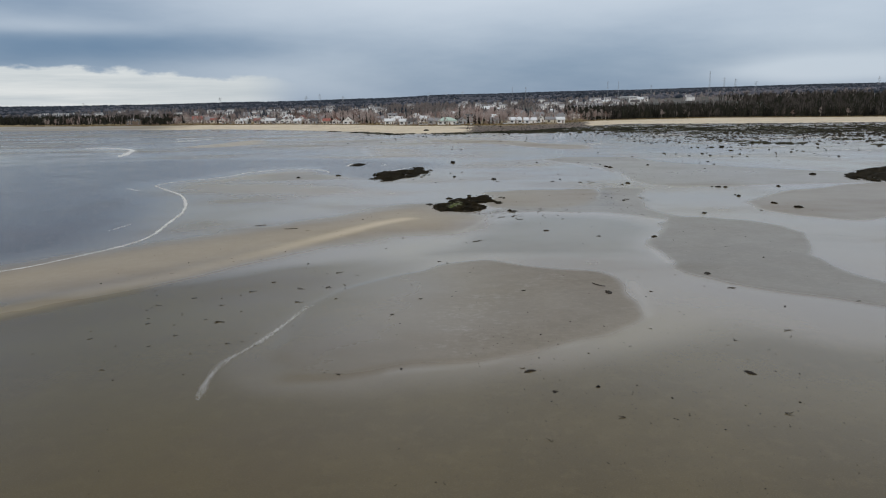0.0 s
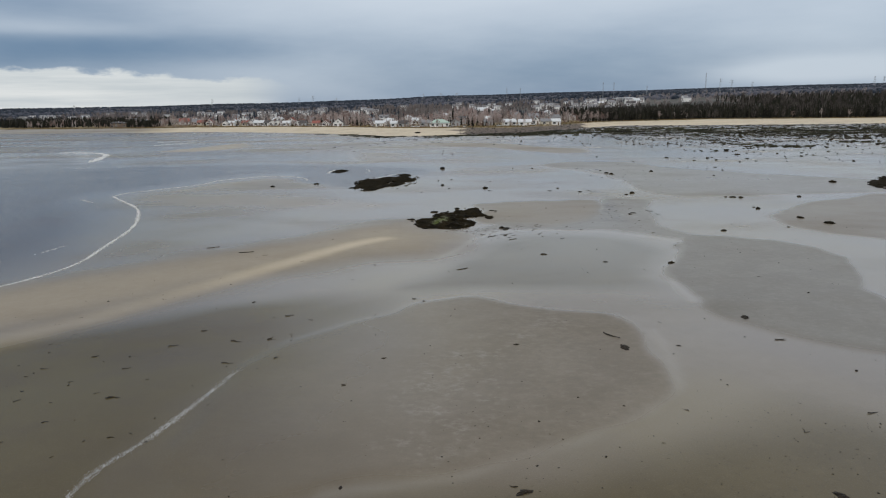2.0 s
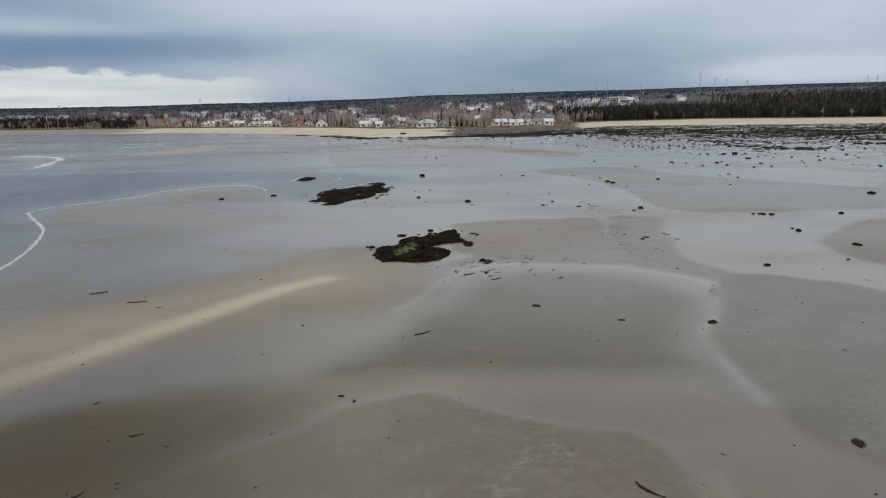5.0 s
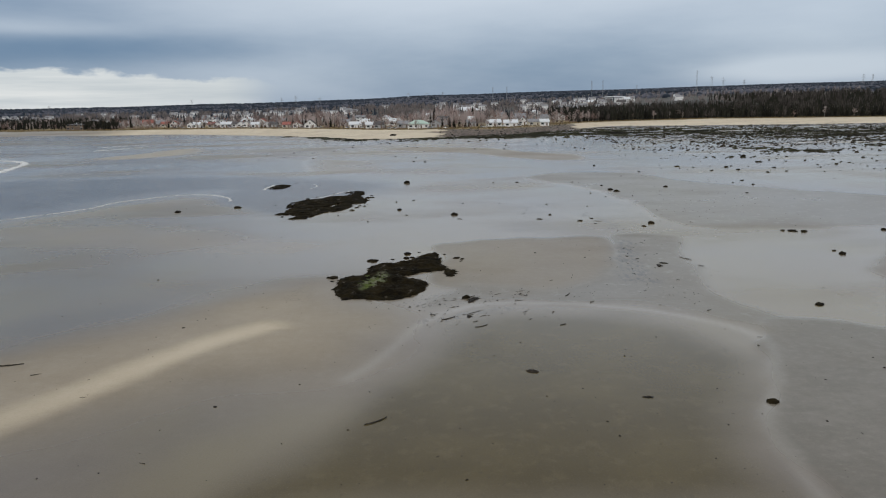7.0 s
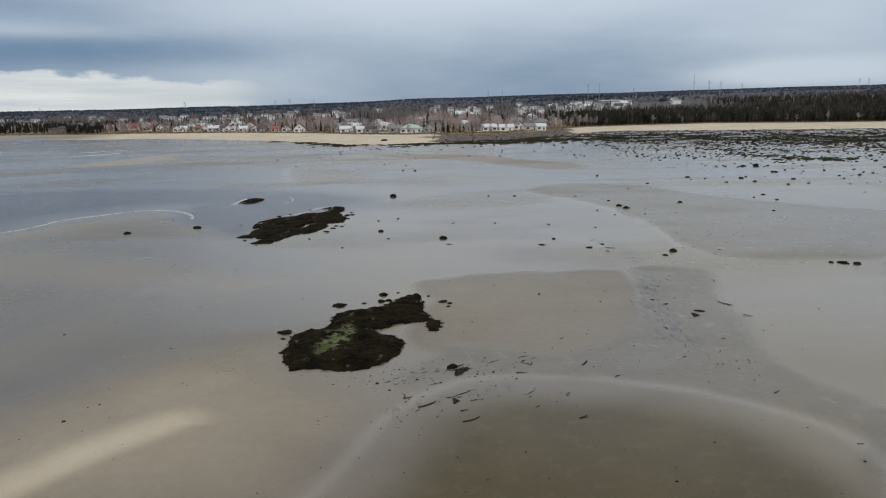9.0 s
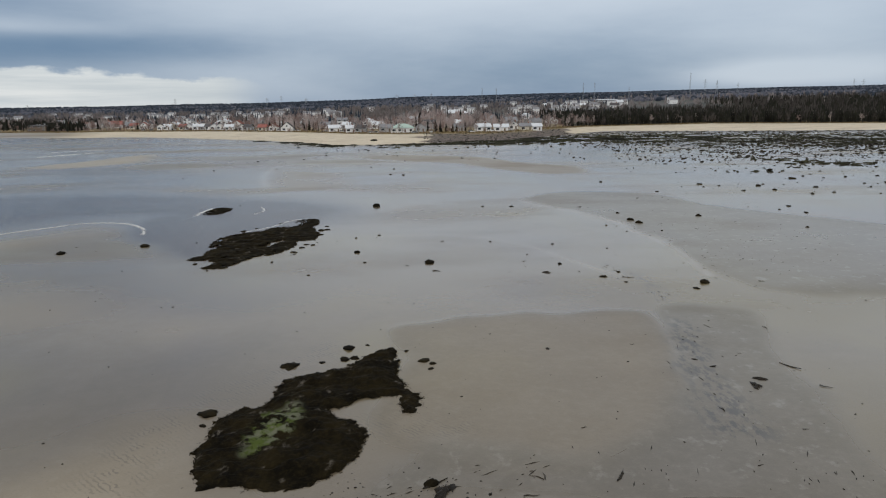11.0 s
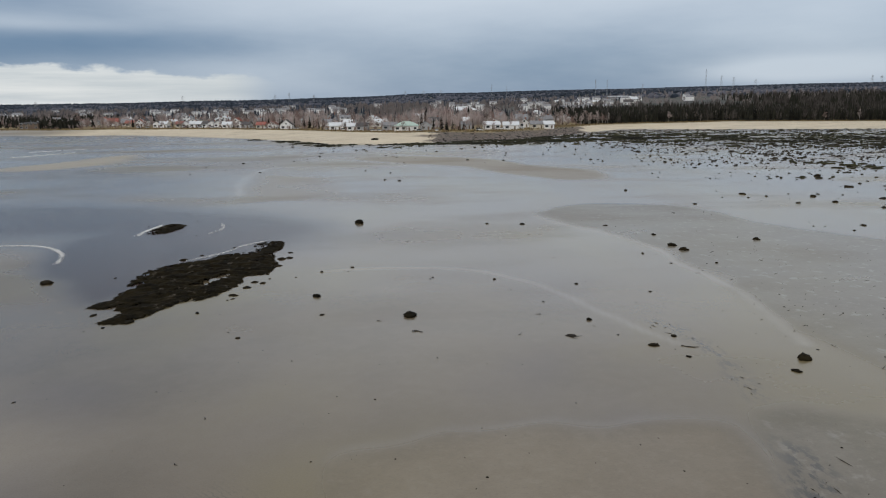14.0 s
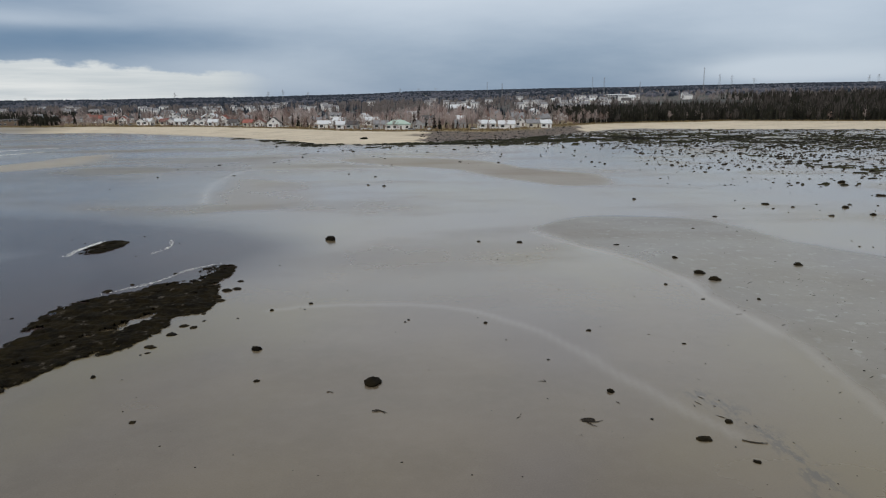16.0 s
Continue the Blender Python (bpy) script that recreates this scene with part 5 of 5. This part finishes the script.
for i in range(22):
    x = (-212, -186, -172, -158, -141, -128, -113, -90, -74, -50, -37, -16, -12, 13, 24, 50, 65, 79, 94, -205, -148, -100)[i]
    y = float(top_y(x)) + (13.5 if x < -20 else 9.5)
    lg, k = R.randrange(2), R.choice((0, 0, 0, 1, 2))
    top = thing("car", x, y, ground_z(x, y), f"{PAINT[k][0]} {'estate' if lg else 'saloon'} car parked in front of the houses", "car", "parked cars", turn=R.choice((0, 180, 20, 75)))
    b, c, r = CARS[lg, k]
    part("body", b, top)
    part("cabin", c, top)
    part("roof", r, top)
    for wx, wy in ((1.35, .8), (1.35, -.8), (-1.35, .8), (-1.35, -.8)):
        part("wheel", WHEEL, top).location = (wx, wy, .33)


# ---- trees ----
def tube(vs, fs, p, q, r0, r1, n=4):
    p, q = Vector(p), Vector(q)
    ax = (q - p).normalized()
    u = ax.orthogonal().normalized()
    v = ax.cross(u)
    b = len(vs)
    for c, r in ((p, r0), (q, r1)):
        for i in range(n):
            a = i * 6.283 / n
            vs.append(tuple(c + u * (r * math.cos(a)) + v * (r * math.sin(a))))
    for i in range(n):
        fs.append((b + i, b + (i + 1) % n, b + n + (i + 1) % n, b + n + i))


def bare_tree_meshes(seed, height, spread, twigmat, barkmat):
    """A leafless tree: tapered trunk with limbs, and a crown of fine twigs."""
    rr = random.Random(seed)
    tv, tf, cv, cf = [], [], [], []
    pts, x, y = [], 0.0, 0.0
    n = 6
    for i in range(n + 1):
        pts.append((x, y, height * .9 * i / n))
        x += rr.uniform(-.12, .12) * height / n
        y += rr.uniform(-.12, .12) * height / n
    r = height * 0.014
    for i in range(n):
        tube(tv, tf, pts[i], pts[i + 1], r * (1 - i / (n + 1)), r * (1 - (i + 1) / (n + 1)), 5)
    for k in range(20):
        t = rr.uniform(.28, .97)
        i = min(int(t * n), n - 1)
        a, b2 = Vector(pts[i]), Vector(pts[i + 1])
        s = a.lerp(b2, t * n - i)
        az2, up = rr.uniform(0, 6.283), rr.uniform(.5, 1.3)
        L = height * spread * (1.1 - t * .75) * rr.uniform(.7, 1.2)
        dv = Vector((math.cos(az2), math.sin(az2), up)).normalized()
        e = s + dv * L
        tube(tv, tf, s, e, r * .38 * (1.1 - t), r * .12, 3)
        for j in range(13):
            s2 = s.lerp(e, rr.uniform(.25, 1.0))
            d2 = (dv + Vector((rr.uniform(-1, 1), rr.uniform(-1, 1), rr.uniform(-.4, .9)))).normalized()
            e2 = s2 + d2 * L * rr.uniform(.25, .6)
            w = height * .0045
            q = d2.orthogonal().normalized() * w
            q2 = d2.cross(q)
            b = len(cv)
            cv.extend([tuple(s2 - q), tuple(s2 + q), tuple(e2 + q * .4), tuple(s2 + q2)])
            cf.extend([(b, b + 1, b + 2), (b + 1, b + 3, b + 2), (b + 3, b, b + 2)])
            for _ in range(2):
                d3 = (d2 + Vector((rr.uniform(-1, 1), rr.uniform(-1, 1), rr.uniform(-.5, .8)))).normalized()
                s3 = s2.lerp(e2, rr.uniform(.3, .9))
                e3 = s3 + d3 * L * rr.uniform(.15, .35)
                q = d3.orthogonal().normalized() * w * .9
                b = len(cv)
                cv.extend([tuple(s3 - q), tuple(s3 + q), tuple(e3)])
                cf.append((b, b + 1, b + 2))
    return mesh_of("bare_trunk", tv, tf, [barkmat]), mesh_of("bare_crown", cv, cf, [twigmat])


def spruce_meshes(seed, height):
    """A spruce: trunk and drooping, ragged tiers of needled boughs."""
    rr = random.Random(seed)
    tv, tf, cv, cf = [], [], [], []
    tube(tv, tf, (0, 0, -.3), (0, 0, height * .97), height * .013, height * .002, 6)
    tiers = 15
    for i in range(tiers):
        t = i / tiers
        z = height * (.10 + .88 * t)
        rad = height * .17 * (1 - t) ** .85 + height * .012
        k = 9 if t < .6 else 7
        for j in range(k):
            if rr.random() < .1:
                continue
            a = (j + rr.uniform(-.35, .35)) * 6.283 / k + i
            L = rad * rr.uniform(.65, 1.2)
            w = L * .33
            dx, dy = math.cos(a), math.sin(a)
            dz = -L * rr.uniform(.25, .55)
            b = len(cv)
            cv.extend([(0, 0, z + .12 * L), (dx * L * .55 - dy * w, dy * L * .55 + dx * w, z + dz * .55), (dx * L, dy * L, z + dz), (dx * L * .55 + dy * w, dy * L * .55 - dx * w, z + dz * .55),
                       (dx * L * .5, dy * L * .5, z + dz * .25 + .05 * L), (dx * L * .5, dy * L * .5, z + dz * .8 - .18 * L)])
            cf.extend([(b, b + 1, b + 4), (b + 1, b + 2, b + 4), (b + 2, b + 3, b + 4), (b + 3, b, b + 4), (b, b + 5, b + 1), (b + 5, b + 2, b + 1), (b + 5, b + 3, b + 2), (b, b + 3, b + 5)])
    b = len(cv)
    cv.extend([(0.1, 0, height * .94), (-.1, .1, height * .94), (-.05, -.1, height * .94), (0, 0, height * 1.03)])
    cf.extend([(b, b + 1, b + 3), (b + 1, b + 2, b + 3), (b + 2, b, b + 3)])
    return mesh_of("spruce_trunk", tv, tf, [M_BARK]), mesh_of("spruce_crown", cv, cf, [M_NEEDLE])


BARE = [bare_tree_meshes(i, 11, .26 + .05 * (i % 3), (M_TWIG, M_TWIG, M_REDTWIG)[i % 3], (M_BIRCH, M_BARK)[i % 2]) for i in range(8)]
SPRUCE = [spruce_meshes(50 + i, 12) for i in range(6)]
R = random.Random(77)


def tree(kind, x, y, size, label):
    stock, name = (BARE, "bare_tree") if kind == "bare" else (SPRUCE, "spruce_tree")
    t, c = stock[R.randrange(len(stock))]
    top = thing(name, x, y, ground_z(x, y) - .1, label, "tree", "trees of the village" if x < 134 else "trees at the forest edge", turn=R.uniform(0, 360))
    top.scale = (size * R.uniform(.85, 1.15), size * R.uniform(.85, 1.15), size)
    part("trunk", t, top)
    part("crown", c, top)
    return top


for _ in range(120):
    x = R.uniform(-330, 134)
    y = float(top_y(x)) + R.uniform(18, 120)
    tree("bare", x, y, R.uniform(.6, 1.15), "leafless birch with grey-brown twigs beside the houses")
for _ in range(80):
    x = R.uniform(-300, 130)
    tree("bare", x, float(top_y(x)) + R.uniform(4, 17), R.uniform(.3, .75), "small leafless tree in front of the houses")
for _ in range(24):
    x = R.uniform(-330, 134)
    y = float(top_y(x)) + R.uniform(18, 120)
    tree("spruce", x, y, R.uniform(.45, .95), "dark green spruce standing among bare trees")
for x, dy, s in ((30, 16, .75), (34, 18, .6), (38, 14, .5), (27, 20, .85), (41, 20, .55), (-62, 24, .7), (-58, 22, .6), (-66, 26, .75), (-70, 24, .55)):
    tree("spruce", x, float(top_y(x)) + dy, s, "dark spruce at the top of the beach")
for x in [R.gauss(146, 7) for _ in range(26)]:
    tree("bare", x, float(top_y(x)) + R.uniform(2, 16), R.uniform(.6, 1.0), "leafless reddish-brown birch at the end of the forest")
for _ in range(110):
    x = R.uniform(150, 480)
    tree("spruce", x, float(top_y(x)) + R.uniform(6, 24), R.uniform(.8, 1.3), "dark green spruce at the forest edge above the beach")
for _ in range(12):
    x = R.uniform(134, 420)
    tree("bare", x, float(top_y(x)) + R.uniform(3, 16), R.uniform(.5, 1.0), "leafless reddish-brown tree at the forest edge")
for _ in range(44):
    x = R.uniform(-620, -312)
    tree("spruce", x, float(top_y(x)) + R.uniform(30, 60), R.uniform(.6, 1.1), "dark spruce in the wood by the western beach")


def woods(name, label, n, spot, shape, mat, seed):
    """Far woods as one mesh of small ragged trees: spruces, leafless trees, or low crowns seen from far off."""
    rr = np.random.RandomState(seed)
    vs, fs = [], []
    for _ in range(n):
        x, y, h = spot(rr)
        z = ground_z(x, y)
        b = len(vs)
        if shape == "spruce":
            r = h * rr.uniform(.11, .19)
            for z0, z1, k in ((0.02, .5, 1.0), (.30, .78, .74), (.58, 1.0, .48)):
                b = len(vs)
                a0 = rr.uniform(0, 6.28)
                for j in range(6):
                    q = r * k * rr.uniform(.65, 1.25)
                    vs.append((x + q * math.cos(a0 + j * 1.047), y + q * math.sin(a0 + j * 1.047), z + h * (z0 + rr.uniform(-.04, .04))))
                vs.append((x, y, z + h * z1))
                fs.extend([(b + j, b + (j + 1) % 6, b + 6) for j in range(6)])
        elif shape == "crown":
            r = h * rr.uniform(.5, 1.1)
            a0 = rr.uniform(0, 6.28)
            for q, zz in ((1.0, 0.0), (.85, .62)):
                for j in range(6):
                    w = q * r * rr.uniform(.7, 1.25)
                    vs.append((x + w * math.cos(a0 + j * 1.047), y + w * math.sin(a0 + j * 1.047), z + h * (zz + rr.uniform(-.1, .1))))
            vs.append((x + r * rr.uniform(-.3, .3), y, z + h))
            for j in range(6):
                k = (j + 1) % 6
                fs.extend([(b + j, b + k, b + 6 + k, b + 6 + j), (b + 6 + j, b + 6 + k, b + 12)])
        else:
            wide = rr.uniform(.20, .30)
            for j in range(38):
                a = rr.uniform(0, 6.28)
                tip = rr.uniform(.34, 1.0)
                out = h * wide * max(0.05, 1 - ((tip - .56) / .5) ** 2) ** .5 * rr.uniform(.45, 1.1)
                b = len(vs)
                w = h * rr.uniform(.004, .010)
                low = tip * rr.uniform(.35, .7)
                ex, ey = x + out * math.cos(a), y + out * math.sin(a)
                mx, my = x + .45 * out * math.cos(a), y + .45 * out * math.sin(a)
                vs.extend([(mx - w, my, z + h * low), (mx + w, my, z + h * low), (ex + w, ey, z + h * (tip - .06)), (ex - w * .4, ey + w, z + h * tip)])
                fs.append((b, b + 1, b + 2, b + 3))
            b = len(vs)
            vs.extend([(x - h * .014, y, z), (x + h * .014, y, z), (x, y, z + h * .85)])
            fs.append((b, b + 1, b + 2))
    tagged(new(name, mesh_of(name, vs, fs, [mat])), label, "woods", kind="stuff")


def stand(x, y, size=300.0):
    """Above nought in conifer stands, below it in leafless ones."""
    return float(wob(np.array(x * .45), np.array(y * 1.0), size))


def spot_forest(rr):
    x = rr.uniform(134, 700)
    deep = 150 if x < 400 else 380
    return x, float(top_y(x)) + 8 + deep * rr.rand() ** 1.5, rr.uniform(6, 10.5)


def spot_forest_bare(rr):
    x = 134 + 566 * rr.rand() ** .7
    deep = 190 if x < 400 else 400
    return x, float(top_y(x)) + 30 + deep * rr.rand() ** 1.2, rr.uniform(8, 12.5)


def spot_village(rr):
    x = rr.uniform(-420, 150)
    return x, float(top_y(x)) + 24 + 170 * rr.rand() ** 1.1, rr.uniform(5, 11.5) * (.82 + .3 * math.sin(x / 23.0)) * (1.0 if x > -110 else .72)


def spot_behind(rr):
    while True:
        x = rr.uniform(-640, 230)
        y = float(top_y(x)) + 130 + 480 * rr.rand()
        if stand(x, y, 150.0) > rr.uniform(-.1, .5):
            return x, y, rr.uniform(5, 9)


def spot_behind_bare(rr):
    while True:
        x = rr.uniform(-640, 260)
        y = float(top_y(x)) + 120 + 480 * rr.rand()
        if stand(x, y, 150.0) < rr.uniform(-.3, .5):
            return x, y, rr.uniform(6, 11)


def spot_hills(rr):
    while True:
        y = 1150 + 2750 * rr.rand() ** .9
        x = rr.uniform(-.8, .8) * y
        if y > 2500 or stand(x, y) > rr.uniform(-.35, .25):
            return x, y, rr.uniform(3.5, 6.5)


def spot_slope(rr):
    while True:
        y = 1100 + 1700 * rr.rand()
        x = rr.uniform(-.8, .8) * y
        if stand(x, y) < rr.uniform(-.35, .25):
            return x, y, rr.uniform(3, 6)


def spot_rise(rr):
    y = rr.uniform(880, 1400)
    return rr.uniform(150, .62 * y), y, rr.uniform(5, 9)


def spot_west(rr):
    x = rr.uniform(-760, -300)
    return x, float(top_y(x)) + 26 + 160 * rr.rand(), rr.uniform(5.5, 9)


def spot_block(rr):
    x = rr.uniform(-303, -272)
    return x, float(top_y(x)) + rr.uniform(15, 40), rr.uniform(5, 8)


def spot_edge(rr):
    x = rr.uniform(134, 520)
    return x, float(top_y(x)) + rr.uniform(6, 16), rr.uniform(6, 10)


def spot_hedge(rr):
    x = rr.uniform(-300, 135)
    return x, float(top_y(x)) + rr.uniform(2, 34), rr.uniform(1.2, 3.4)


woods("forest", "dense dark spruce forest behind the eastern beach", 7500, spot_forest, "spruce", M_NEEDLE, 1)
woods("bare_forest", "leafless grey trees scattered through the forest", 700, spot_forest_bare, "bare", M_DIMTWIG, 2)
woods("village_trees", "leafless grey-brown trees filling the village", 620, spot_village, "bare", M_TWIG, 3)
woods("village_birches", "pale leafless birches filling the village", 420, spot_village, "bare", M_PALETWIG, 13)
woods("village_thickets", "reddish-brown leafless thickets in the village", 420, spot_village, "bare", M_REDTWIG, 23)
woods("village_spruces", "dark spruces scattered through the village", 150, spot_village, "spruce", M_NEEDLE, 4)
woods("plain_spruces", "dark conifers on the low ground behind the village", 1500, spot_behind, "spruce", M_FAR_HAZED, 44)
woods("plain_birches", "pale leafless trees on the low ground behind the village", 1500, spot_behind_bare, "bare", M_FARBARE, 45)
woods("hill_forest", "dark conifer forest covering the far hills", 13000, spot_hills, "crown", M_FAR_HAZED, 5)
woods("hill_bare_woods", "grey leafless woods on the far slopes", 5200, spot_slope, "crown", M_SLOPE_HAZED, 6)
woods("rise_birches", "pale leafless trees on the rise behind the forest", 420, spot_rise, "bare", M_FARBARE, 48)
woods("dark_thicket", "dense dark thicket beside the flat-roofed house", 420, spot_block, "spruce", M_NEEDLE, 46)
woods("west_wood", "dark spruce wood by the western beach", 3000, spot_west, "spruce", M_NEEDLE, 7)
woods("edge_trunks", "dim leafless trees along the forest edge", 90, spot_edge, "bare", M_DIMTWIG, 47)
woods("hedges", "low leafless shrubs and hedges round the houses", 420, spot_hedge, "bare", M_REDTWIG, 41)
woods("dark_hedges", "low dark evergreen shrubs round the houses", 110, spot_hedge, "spruce", M_NEEDLE, 42)


def shrubs():
    """Dry grass and low shrubs along the top of the beach."""
    rr = np.random.RandomState(9)
    vs, fs = [], []
    for _ in range(9000):
        x = rr.uniform(-420, 500)
        y = float(top_y(x)) + rr.uniform(-7, 16) + 3.0 * math.sin(x / 13.0)
        z = ground_z(x, y)
        h = rr.uniform(.3, 1.1)
        for j in range(4):
            a, b = rr.uniform(0, 6.28), len(vs)
            vs.extend([(x - .12, y, z - .05), (x + .12, y, z - .05), (x + h * .5 * math.cos(a), y + h * .5 * math.sin(a), z + h)])
            fs.append((b, b + 1, b + 2))
    tagged(new("beach_grass", mesh_of("beach_grass", vs, fs, [varied("dry_grass", (0.15, 0.105, 0.05), (0.29, 0.22, 0.11), .3, .9, bumps=0, rnd=.5)])), "dry yellow grass and low shrubs above the beach", "grass", kind="stuff")


shrubs()


# ---- masts and pylons ----
def lattice_mast(x, y, h, w0, w1, arms, label):
    """A square lattice tower with bracing and cross-arms."""
    top = thing("lattice_tower", x, y, ground_z(x, y), label, "pylon", "towers on the skyline")
    vs, fs = [], []
    n = max(5, int(h / 5))
    thick = 0.09 if y < 2000 else 0.14

    def corner(i, k):
        t = i / n
        w = w0 * (1 - t) + w1 * t
        return (w / 2 * (1, 1, -1, -1)[k], w / 2 * (1, -1, -1, 1)[k], h * t)
    for i in range(n):
        for k in range(4):
            tube(vs, fs, corner(i, k), corner(i + 1, k), thick, thick, 3)
            tube(vs, fs, corner(i, k), corner(i + 1, (k + 1) % 4), thick * .6, thick * .6, 3)
            tube(vs, fs, corner(i + 1, k), corner(i + 1, (k + 1) % 4), thick * .6, thick * .6, 3)
    part("lattice", mesh_of("lattice", vs, fs, [M_STEEL]), top)
    for z, L in arms:
        vs, fs = [], []
        for s in (-1, 1):
            tube(vs, fs, (0, s * .4, z), (L, 0, z + .2), thick, thick * .6, 3)
            tube(vs, fs, (0, s * .4, z), (-L, 0, z + .2), thick, thick * .6, 3)
            tube(vs, fs, (0, 0, z + L * .22), (s * L, 0, z + .2), thick * .7, thick * .6, 3)
        part("cross_arm", mesh_of("cross_arm", vs, fs, [M_STEEL]), top)
    return top


# x, y, height of the top above the sea, foot width, with arms
SKY_TOWERS = [(499, 1300, 72, 1.8, 0), (526, 1300, 61, 4, 1), (547, 1300, 58.5, 4, 1), (585, 1300, 54, 4, 1), (310, 1300, 57, 1.6, 0), (330, 1300, 57, 1.6, 0), (133, 1300, 50, 1.6, 0), (158, 1300, 49, 1.6, 0), (391, 1300, 49, 1.6, 0)]
for x, y, ztop, a, arms in SKY_TOWERS:
    h = ztop - ground_z(x, y)
    lattice_mast(x, y, h, a, 1.2, [(h * .8, 4.5), (h * .92, 3.6)] if arms else [], "grey steel lattice power pylon on the wooded skyline" if arms else "tall thin steel mast on the skyline")
for x, y, ztop in ((1440, 2300, 91), (1471, 2300, 91), (-38, 2300, 58), (19, 2300, 59), (72, 2300, 60), (-727, 2300, 52), (-398, 2300, 58), (-443, 2300, 52), (-322, 2300, 50), (-1177, 2300, 40)):
    h = ztop - ground_z(x, y)
    lattice_mast(x, y, h, 6, 2, [(h * .7, 8), (h * .85, 6), (h * .97, 4)], "grey steel lattice power pylon on the wooded skyline")


def far_houses():
    """Roofs of the far part of the town, too many to count."""
    rr = np.random.RandomState(12)
    vs, fs, mi = [], [], []
    for _ in range(90):
        k = rr.rand()
        if k < .4:
            x, y = rr.uniform(-700, -150), rr.uniform(860, 1250)
        elif k < .56:
            x, y = rr.uniform(150, 400), rr.uniform(1000, 1200)
        else:
            x, y = rr.uniform(-250, 250), rr.uniform(850, 1100)
        z, w, d, h, r = ground_z(x, y), rr.uniform(7, 11), 8, rr.uniform(3.2, 4.6), rr.uniform(1.5, 2.6)
        z += 1.5
        b = len(vs)
        w, d = w / 2, d / 2
        vs.extend([(x - w, y - d, z - 6), (x + w, y - d, z - 6), (x + w, y + d, z - 6), (x - w, y + d, z - 6), (x - w, y - d, z + h), (x + w, y - d, z + h), (x + w, y + d, z + h), (x - w, y + d, z + h), (x - w, y, z + h + r), (x + w, y, z + h + r)])
        fs.extend([tuple(b + i for i in f) for f in ((0, 1, 5, 4), (1, 2, 6, 9, 5), (2, 3, 7, 6), (3, 0, 4, 8, 7), (4, 5, 9, 8), (6, 7, 8, 9))])
        mi.extend([0, 0, 0, 0, 1, 1])
    me = mesh_of("far_houses", vs, fs, [WALLS[0], ROOFS[0]])
    me.polygons.foreach_set("material_index", mi)
    tagged(new("far_houses", me), "small white houses of the far town on the slope", "houses", kind="stuff")


far_houses()
